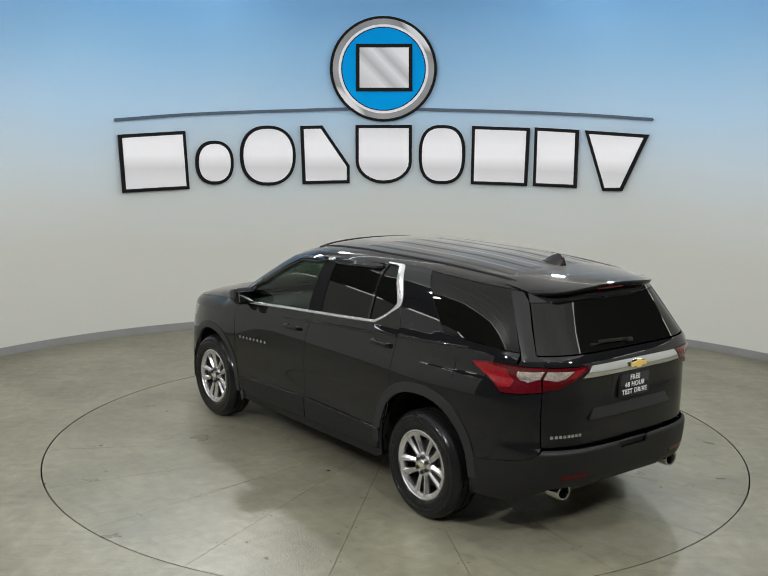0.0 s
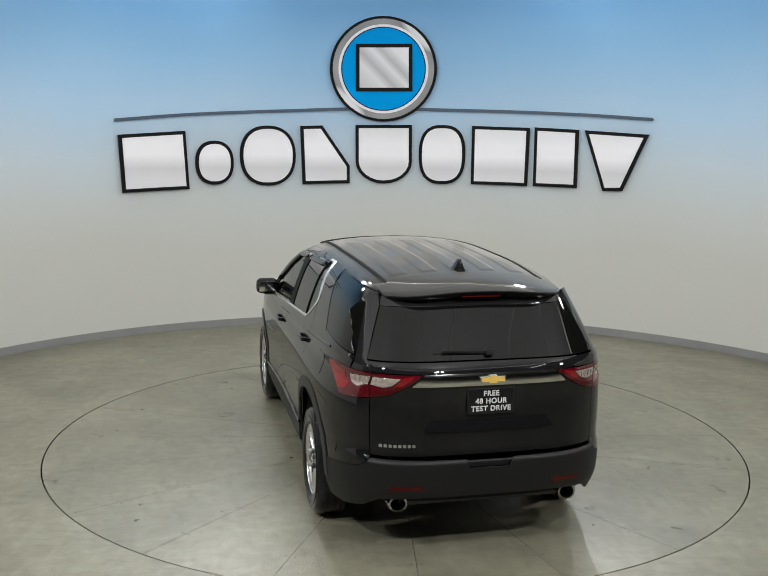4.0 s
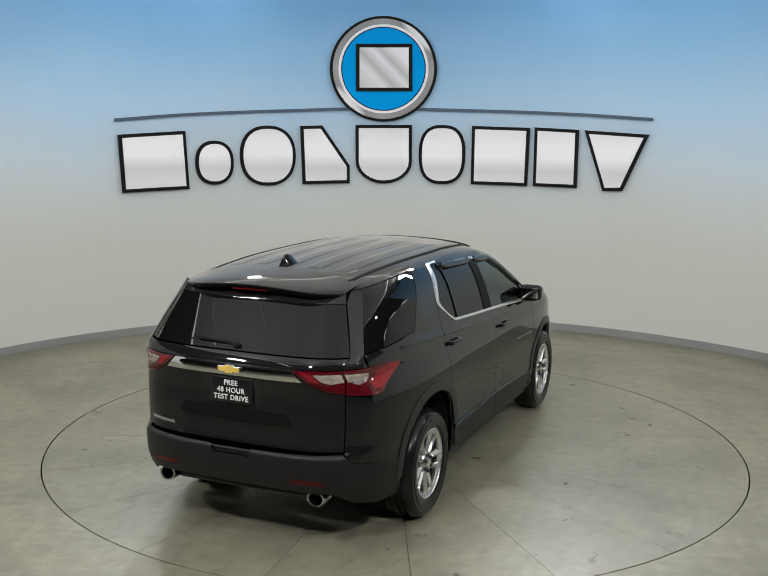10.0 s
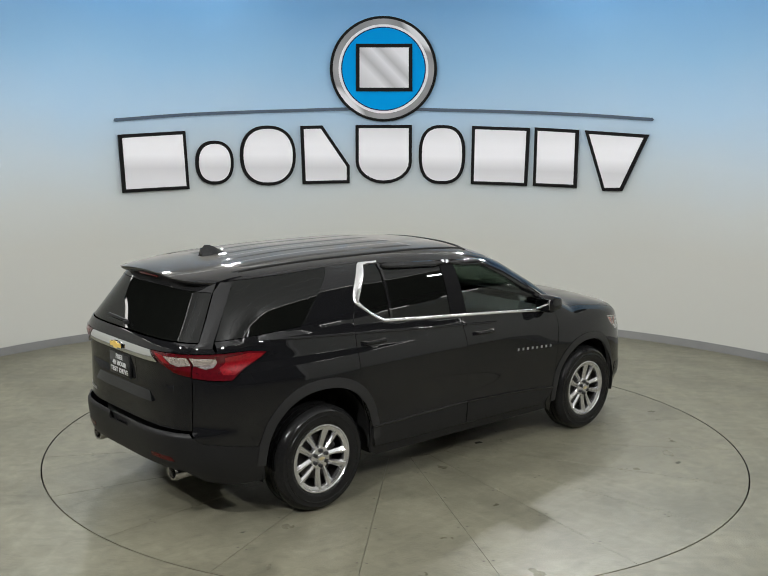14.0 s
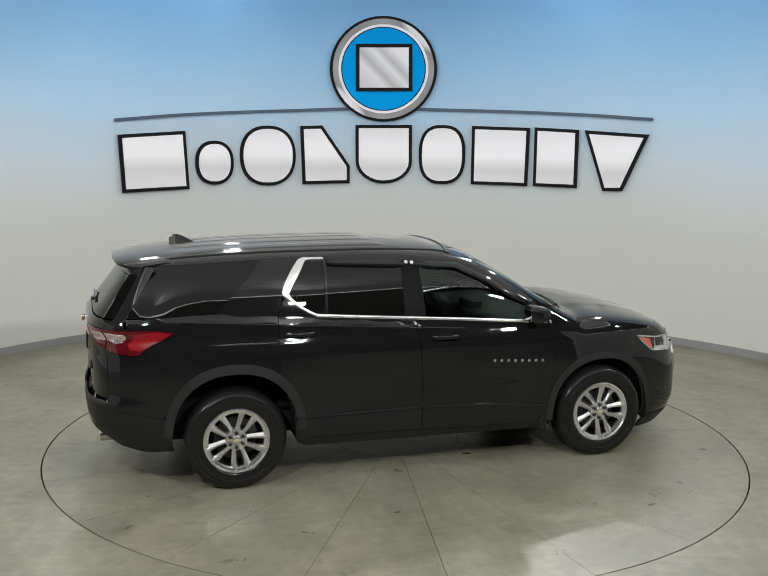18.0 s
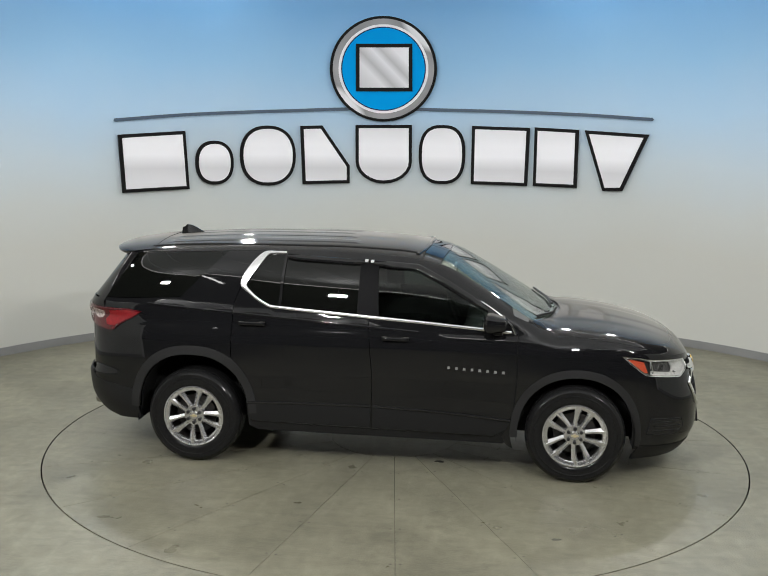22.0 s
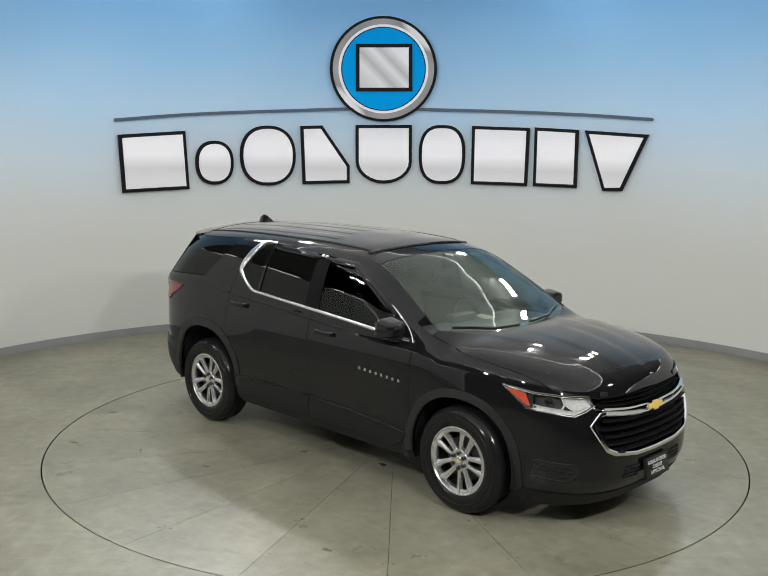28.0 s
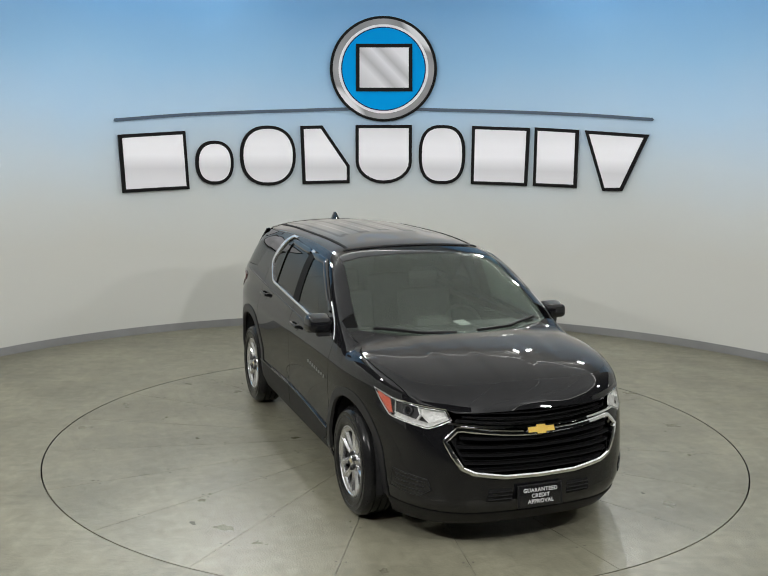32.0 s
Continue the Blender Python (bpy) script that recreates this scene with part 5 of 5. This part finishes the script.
def rear_end(car):
    R = on_tail

    tb = wrapped(tail_a)

    def both(pts):
        pts = tb(pts)
        return pts + [(-a, z) for a, z in reversed(pts)]
    gate = both([("y", 0.40, 0.712), ("y", 0.732, 0.712), ("y", 0.740, 0.9), ("y", 0.735, 1.072), ("y", 0.643, 1.090), ("y", 0.532, 1.145), ("y", 0.440, 1.226), ("y", 0.60, 1.230), ("y", 0.738, 1.230), ("y", 0.765, 1.29)])
    tg = part("tailgate", patch(R, gate, (6, 0.05), e=TE), PAINT, car, "glossy black tailgate")
    win = both([("y", 0.768, 1.300), ("y", 0.71, 1.44), ("y", 0.645, 1.59)])
    # black strip put where the spoiler shades the top of the glass
    part("window_header", patch(R, both([("y", 0.645, 1.594), ("y", 0.625, 1.648)]), (6, 0.03), -0.002, 0.01, e=TE), GLOSS, tg, "gloss black strip standing in for the spoiler's shade on the glass")
    part("rear_window", patch(R, win, (6, 0.06), -0.004, 0.005, e=TE), TINT, tg, "dark tinted glass")
    for s in (1, -1):
        def sided(bm):
            return bm if s > 0 else mirror(bm)
        corner = tb([("x", -2.196, 0.602), ("x", -2.205, 1.055), ("y", 0.85, 1.045), ("y", 0.742, 1.066), ("y", 0.747, 0.9), ("y", 0.739, 0.70), ("y", 0.80, 0.64)])
        part("rear_corner_panel", sided(patch(R, corner, (4, 0.05), e=TE)), PAINT, car)
        dp = tb([("x", -2.325, 1.228), ("x", -2.318, 1.306), ("x", -2.09, 1.655), ("y", 0.645, 1.655), ("y", 0.648, 1.60), ("y", 0.718, 1.44), ("y", 0.772, 1.298), ("y", 0.745, 1.232)])
        part("d_pillar", sided(patch(R, dp, (2.5, 0.04), e=TE)), GLOSS, car, "gloss black rear pillar")
        # tail lamp, split by the tailgate joint
        lamp = empty("tail_lamp", parent=car)
        a = tb([("x", -1.975, 1.210), ("x", -2.05, 1.165), ("x", -2.165, 1.105), ("x", -2.235, 1.050), ("y", 0.86, 1.050), ("y", 0.742, 1.072), ("y", 0.742, 1.225), ("y", 0.80, 1.224), ("x", -2.25, 1.224), ("x", -2.10, 1.228)])
        b = tb([("y", 0.735, 1.224), ("y", 0.735, 1.077), ("y", 0.643, 1.095), ("y", 0.536, 1.150), ("y", 0.448, 1.222)])

        def lens(nm, poly, off, thick, mat, lab=""):
            bm = patch(R, poly, (2, 0.02), off, thick, e=TE)
            return part(nm, sided(bm), mat, lamp, lab)
        part("lamp_backing", sided(patch(R, tb([("x", -1.99, 1.03), ("x", -2.25, 1.02), ("y", 0.80, 1.02), ("y", 0.72, 1.03), ("y", 0.72, 1.235), ("y", 0.80, 1.236), ("x", -2.25, 1.237), ("x", -1.99, 1.237)]), (3, 0.03), -0.007, e=TE)), PAINT, car)
        lens("outer_lens", a, 0.010, 0.03, REDLENS, "deep red outer lens")
        lens("inner_lens", b, 0.010, 0.03, REDLENS, "deep red inner lens")
        lens("red_reflector", tb([("x", -1.995, 1.204), ("x", -2.06, 1.166), ("x", -2.165, 1.113), ("x", -2.215, 1.082), ("y", 0.858, 1.088), ("y", 0.838, 1.13), ("x", -2.27, 1.202), ("x", -2.10, 1.217)]), 0.012, 0.006, HOTRED, "bright red reflector")
        lens("red_reflector", tb([("y", 0.566, 1.207), ("y", 0.49, 1.216), ("y", 0.555, 1.160), ("y", 0.605, 1.150)]), 0.012, 0.006, HOTRED, "bright red reflector")
        lens("reversing_lens", tb([("y", 0.836, 1.197), ("y", 0.820, 1.136), ("y", 0.795, 1.126), ("y", 0.772, 1.138), ("y", 0.745, 1.155), ("y", 0.745, 1.207)]), 0.013, 0.008, WHITELENS, "clear ribbed lens")
        lens("reversing_lens", tb([("y", 0.731, 1.207), ("y", 0.731, 1.150), ("y", 0.66, 1.142), ("y", 0.618, 1.158), ("y", 0.575, 1.204)]), 0.013, 0.008, WHITELENS, "clear ribbed lens")
        for k in range(4):
            y = 0.815 - 0.02 * k
            lens("lens_rib", tb([("y", y, 1.198), ("y", y - 0.004, 1.148), ("y", y - 0.010, 1.148), ("y", y - 0.006, 1.198)]), 0.016, 0.004, WHITELENS)
            y = 0.715 - 0.028 * k
            lens("lens_rib", tb([("y", y, 1.198), ("y", y - 0.004, 1.155), ("y", y - 0.011, 1.155), ("y", y - 0.006, 1.198)]), 0.016, 0.004, WHITELENS)
        lens("lens_edge", tb([("y", 0.735, 1.085), ("y", 0.735, 1.110), ("y", 0.64, 1.122), ("y", 0.575, 1.148), ("y", 0.545, 1.150), ("y", 0.643, 1.100)]), 0.0125, 0.004, DIMRED)
        part("rear_reflector", sided(patch(R, tb([("y", 0.43, 0.505), ("y", 0.43, 0.535), ("y", 0.62, 0.528), ("y", 0.64, 0.50)]), (4, 0.05), 0.006, 0.006, e=TE)), DIMRED, car, "dark red bumper reflector")
        ex = lathe([(0.038, -0.01), (0.044, -0.045), (0.055, -0.047), (0.059, -0.03), (0.055, 0.12), (0.048, 0.12), (0.040, 0.05), (0.038, 0.09), (0.0, 0.09)], 36, m=Matrix.Translation((-2.475, s * 0.568, 0.400)) @ pose(0, 0, 0, 0, 0, -90) @ Matrix.Diagonal((1.1, 1, 0.95, 1)))
        part("exhaust_tip", ex, EXHAUST, car, "sooty chrome exhaust tip")
    bump = both([("y", 0.132, 0.635), ("y", 0.155, 0.690), ("y", 0.40, 0.692), ("y", 0.735, 0.695), ("y", 0.80, 0.635), ("x", -2.19, 0.595), ("x", -2.065, 0.58), ("x", -2.02, 0.45), ("x", -2.0, 0.33), ("x", -2.2, 0.32), ("y", 0.76, 0.36), ("y", 0.68, 0.435), ("y", 0.40, 0.45), ("y", 0.2, 0.45)])
    part("rear_bumper", patch(R, bump, (5, 0.035), 0.004, 0.03, e=TE), PLASTIC, car, "matt black rear bumper")
    part("tow_cover", patch(R, both([("y", 0.05, 0.62), ("y", 0.17, 0.62), ("y", 0.17, 0.70), ("y", 0.05, 0.70)]), (4, 0.04), -0.03, 0.01, e=TE), PLASTIC, car, "matt black towing cover")
    apron = both([("y", 0.2, 0.47), ("y", 0.40, 0.47), ("y", 0.70, 0.46), ("y", 0.72, 0.365), ("y", 0.4, 0.36), ("y", 0.1, 0.355)])
    part("rear_apron", patch(R, apron, (6, 0.04), -0.05, 0.02, e=TE), DARK, car, "black bumper apron")
    barm = patch(R, both([("y", 0.500, 1.152), ("y", 0.432, 1.222), ("y", 0.2, 1.224)]), (4, 0.012), 0.006, 0.02, e=TE, crown=lambda u, v: 0.0065 * math.sin(math.pi * min(1.0, max(0.0, (1.224 - v) / 0.072)) * 0.72))
    part("tailgate_bar", barm, CHROME, tg, "wide bright chrome bar")
    badge(car, R, 0.0, 1.192, 0.155, TE, 0.022, tail_a)
    rec = both([("y", 0.205, 0.965), ("y", 0.22, 1.14), ("y", 0.1, 1.148)])
    part("plate_recess", patch(R, rec, (6, 0.05), 0.002, 0.004, e=TE), GLOSS, tg)
    plate(car, Vector((-2.592, 0.0, 1.050)), 180, 0, 0.31, 0.165, "FREE\n48 HOUR\nTEST DRIVE", "black dealer plate with white lettering on the tailgate")
    part("tailgate_step", patch(R, both([("y", 0.375, 0.935), ("y", 0.42, 0.868), ("y", 0.2, 0.865)]), (4, 0.02), 0.001, 0.012, e=TE, crown=lambda u, v: 0.016 * (0.937 - v) / 0.07), PAINT, tg, "raised crease below the plate")
    for i in range(8):
        y = 0.678 - 0.0283 * i
        z = 0.776
        bm = patch(R, tb([("y", y - 0.010, z - 0.009), ("y", y + 0.009, z - 0.009), ("y", y + 0.010, z + 0.009), ("y", y - 0.008, z + 0.009)]), (5, 0.1), 0.004, 0.005, e=TE)
        part("badge_letter", bm, DULL, tg)
    # spoiler: the roof carried on to a lip, its ends dying into the rear pillars
    sp = bmesh.new()
    rows = []
    for i in range(33):
        f = math.sin(math.pi * (i / 32 - 0.5))
        k = abs(f) ** 6
        xr = -2.385 + 0.20 * k
        sec = []
        for t in (0, 0.3, 0.55, 0.75, 0.9, 1.0):
            x = -1.97 + (xr + 1.97) * t
            y = f * (0.612 - 0.04 * max(0.0, -2.0 - x))
            sec.append((x, y, on_top(max(x, -2.12), y * (1 - 0.07 * t)).z + 0.005 - 0.13 * max(0.0, -2.12 - x) - 0.012 * t ** 6))
        y, z = sec[-1][1:]
        sec += [(xr + 0.006, y, z - 0.016), (xr + 0.035, y, z - 0.034 + 0.012 * k), (xr + 0.11, y * 0.98, z - 0.045), (-2.12, y * 0.97, 1.632 - 0.02 * k), (-1.99, y * 0.97, 1.650 - 0.02 * k)]
        rows.append([sp.verts.new(c) for c in sec])
    n = len(rows[0])
    for p, q in zip(rows, rows[1:]):
        for j in range(n):
            sp.faces.new((p[j], p[(j + 1) % n], q[(j + 1) % n], q[j]))
    sp.faces.new(rows[0])
    sp.faces.new(rows[-1][::-1])
    bmesh.ops.recalc_face_normals(sp, faces=sp.faces[:])
    part("spoiler", sp, PAINT, car, "glossy black roof spoiler", angle=50)
    part("brake_light", box(0.012, 0.26, 0.010, 0.003, Matrix.Translation((-2.352, 0, 1.655))), DIMRED, car, "dark red high brake light")
    wp = bmesh.new()
    box(0.03, 0.05, 0.03, 0.01, Matrix.Translation((-2.538, 0.0, 1.335)), wp)
    box(0.014, 0.30, 0.02, 0.005, Matrix.Translation((-2.523, 0.15, 1.345)) @ pose(0, 0, 0, 3, 0, 0), wp)
    box(0.02, 0.33, 0.012, 0.004, Matrix.Translation((-2.503, 0.19, 1.33)) @ pose(0, 0, 0, 2, 0, 0), wp)
    part("rear_wiper", wp, PLASTIC, car, "black rear wiper")


def top_side(car):
    edge = lambda x: half_width(x, rail(x)) - 0.003
    xs = [0.30 - 0.12 * i for i in range(20)] + [-2.1]
    roof = [(x, edge(x)) for x in xs] + [(x, -edge(x)) for x in reversed(xs)]

    def ribs(x, y):
        f = min(1, max(0, (x + 1.90) / 0.05)) * min(1, max(0, (-0.15 - 0.25 * (1 - abs(y)) - x) / 0.05 + 1))
        g = 0.0
        for c in (-0.42, -0.21, 0.0, 0.21, 0.42):
            g += math.exp(-((y - c) / 0.055) ** 8)
        return 0.0042 * f * g
    part("roof", patch(on_top, roof, (0.045, 0.0135), crown=ribs), PAINT, car, "glossy black roof pressed into long ribs")
    for s in (1, -1):
        part("roof_moulding", strip(on_top, [(0.25, s * 0.56), (-0.6, s * 0.575), (-1.4, s * 0.565), (-2.0, s * 0.54)], 0.028, 0.007, 0.01, 8), DARK, car, "black roof joint moulding")
    part("roof_front_edge", strip(on_top, [(0.25, 0.60), (0.302, 0.40), (0.315, 0.0), (0.302, -0.40), (0.25, -0.60)], 0.034, 0.013, 0.008, 6, rounds=2), PAINT, car)
    part("roof_header", patch(on_top, [(0.305, edge(0.30)), (0.44, edge(0.44)), (0.47, 0.3), (0.48, 0), (0.47, -0.3), (0.44, -edge(0.44)), (0.305, -edge(0.30))], (0.05, 0.05)), GLOSS, car, "gloss black panel above the windscreen")
    xs = (0.45, 0.6, 0.75, 0.9, 1.0, 1.05, 1.1, 1.15)
    ws = [(x, edge(x)) for x in xs] + [(1.20, 0.775), (1.245, 0.68), (1.315, 0.50), (1.375, 0.2), (1.385, 0)]
    ws = [(0.485, 0), (0.475, 0.3)] + ws
    ws = ws + [(x, -y) for x, y in reversed(ws[1:-1])]
    part("windscreen", patch(on_top, ws, (0.03, 0.03), -0.003, 0.005), CLEAR, car, "lightly green windscreen glass")
    cowl = [(1.35, 0), (1.34, 0.2), (1.28, 0.50), (1.21, 0.68), (1.165, 0.775), (1.185, 0.80), (1.27, 0.70), (1.37, 0.50), (1.44, 0.2), (1.455, 0), (1.44, -0.2), (1.37, -0.50), (1.27, -0.70), (1.185, -0.80), (1.165, -0.775), (1.21, -0.68), (1.28, -0.50), (1.34, -0.2)]
    part("cowl", patch(on_top, cowl, (0.05, 0.06), -0.018, 0.02), PLASTIC, car, "matt black cowl")
    for line in ([(1.20, 0.66), (1.31, 0.40), (1.355, 0.10)], [(1.385, -0.08), (1.335, -0.34), (1.215, -0.68)]):
        wp = strip(on_top, line, 0.018, 0.022, -0.004, 6)
        part("wiper", wp, PLASTIC, car, "black windscreen wiper")
    fin = bmesh.new()
    rows = []
    for i in range(13):
        f = i / 12
        x, h = -1.70 - 0.23 * f, 0.010 + 0.070 * math.sin(math.pi * min(1.0, f * 1.02) * 0.62) ** 1.6 * (1 if f < 0.9 else 0.75)
        w = 0.018 + 0.032 * math.sin(math.pi * (0.12 + 0.75 * f))
        rows.append([fin.verts.new((x, yy, 1.748 + zz)) for yy, zz in ((-w, -0.01), (-w * 0.8, 0.2 * h), (-0.3 * w, 0.75 * h), (-0.006, h), (0.006, h), (0.3 * w, 0.75 * h), (w * 0.8, 0.2 * h), (w, -0.01))])
    for p, q in zip(rows, rows[1:]):
        for j in range(7):
            fin.faces.new((p[j], p[j + 1], q[j + 1], q[j]))
    fin.faces.new(rows[0])
    fin.faces.new(rows[-1][::-1])
    bmesh.ops.recalc_face_normals(fin, faces=fin.faces[:])
    part("antenna_fin", fin, GLOSS, car, "gloss black shark fin aerial")


def cabin(car):
    """What shows through the glass, and the dark underside."""
    fl = bmesh.new()
    box(4.5, 1.12, 0.06, 0.01, Matrix.Translation((0.05, 0, 0.33)), fl)
    box(2.0, 1.80, 0.06, 0.01, Matrix.Translation((0, 0, 0.33)), fl)
    part("floor_pan", fl, DARK, car)
    part("engine_bay", box(0.95, 1.10, 0.50, 0.05, Matrix.Translation((1.75, 0, 0.62))), DARK, car)
    part("boot_box", box(0.9, 1.12, 0.55, 0.05, Matrix.Translation((-2.0, 0, 0.62))), CABIN, car)
    part("inner_lining", box(2.1, 0.03, 0.75, 0.01, Matrix.Translation((0.0, 0.90, 0.72))), CABIN, car)
    part("inner_lining", box(2.1, 0.03, 0.75, 0.01, Matrix.Translation((0.0, -0.90, 0.72))), CABIN, car)
    dash = box(0.62, 1.66, 0.36, 0.10, Matrix.Translation((0.93, 0, 0.97)), seg=4)
    part("dashboard", dash, CABIN, car, "dark grey dashboard")
    part("dash_paper", box(0.16, 0.11, 0.003, 0.0, pose(0.80, 0.25, 1.155, 0, 8, 12)), WHITE, car, "pale slip of paper on the dashboard")
    part("screen_hood", box(0.12, 0.30, 0.12, 0.03, Matrix.Translation((0.72, 0, 1.15))), CABIN, car)
    sw = lathe([(0.175 + 0.016 * math.cos(a), 0.016 * math.sin(a)) for a in [i * math.pi / 4 for i in range(8)]], 36, closed=True)
    box(0.30, 0.02, 0.045, 0.008, None, sw)
    box(0.05, 0.02, 0.17, 0.008, Matrix.Translation((0, 0, -0.08)), sw)
    lathe([(0, -0.03), (0.05, -0.025), (0.06, 0.0), (0.05, 0.04)], 20, sw)
    part("steering_wheel", sw, TRIMDARK, car, "dark steering wheel", Matrix.Translation((0.50, 0.38, 1.07)) @ pose(0, 0, 0, 0, -24, 0) @ pose(0, 0, 0, 0, 0, 90))
    part("rear_view_mirror", box(0.03, 0.25, 0.07, 0.015, Matrix.Translation((0.52, 0, 1.52))), TRIMDARK, car)
    for x, ys in ((-0.10, (0.38, -0.38)), (-1.02, (0.38, -0.38))):
        for y in ys:
            st = empty("car_seat", Matrix.Translation((x, y, 0.36)), car)
            part("cushion", box(0.54, 0.52, 0.20, 0.07, Matrix.Translation((0.12, 0, 0.24)), seg=3), CLOTH, st)
            part("backrest", box(0.15, 0.50, 0.66, 0.06, Matrix.Translation((-0.19, 0, 0.58)) @ pose(0, 0, 0, 0, -14, 0), seg=3), CLOTH, st)
            part("headrest", box(0.11, 0.27, 0.19, 0.05, Matrix.Translation((-0.30, 0, 1.00)) @ pose(0, 0, 0, 0, -10, 0), seg=3), CLOTH, st)
    part("rear_bench", box(0.2, 1.15, 0.62, 0.07, Matrix.Translation((-1.98, 0, 1.0)) @ pose(0, 0, 0, 0, -12, 0), seg=3), CLOTH, car)
    part("headliner", patch(on_top, [(0.38, 0.58), (0.38, -0.58), (-2.1, -0.54), (-2.1, 0.54)], (0.12, 0.1), -0.04, 0.012), HEADLINER, car, "pale grey headliner")


def stretched(car, base, k):
    """Raises the body's heights above the base by the factor k."""
    todo = [(kid, kid.matrix_basis.copy()) for kid in car.children]
    done = set()
    while todo:
        ob, m = todo.pop()
        if ob.type == "MESH" and ob.data.name not in done:
            done.add(ob.data.name)
            back = m.inverted()
            for v in ob.data.vertices:
                p = m @ v.co
                if p.z > base:
                    p.z = base + (p.z - base) * k
                    v.co = back @ p
        todo += [(kid, m @ kid.matrix_basis) for kid in ob.children]


def build_car():
    car = tagged(empty("car"), "glossy black seven-seat SUV with chrome window trim and silver alloy wheels", "car")
    for s in (1, -1):
        side_panels(car, s)
    front_end(car)
    rear_end(car)
    top_side(car)
    cabin(car)
    stretched(car, 0.45, 1.022)
    for x in (WB, -WB):
        wheel(car, pose(x, -0.852, WZ), 70 if x > 0 else 63)
        wheel(car, pose(x, 0.852, WZ, 0, 0, 180), 40 if x > 0 else 52)
    return car


CAR = build_car()


def motions():
    rows_car, rows_table = [], []
    for i in range(33):
        a = TURN_START + TURN_RATE * i
        c, s = math.cos(radians(a)), math.sin(radians(a))
        rows_car.append((float(i), pose(c * CAR_OFF[0] - s * CAR_OFF[1], s * CAR_OFF[0] + c * CAR_OFF[1], 0.0, 0, 0, a)))
        rows_table.append((float(i), pose(0, 0, 0, 0, 0, a)))
    walk(TURNTABLE, rows_table)
    walk(CAR, rows_car)


motions()
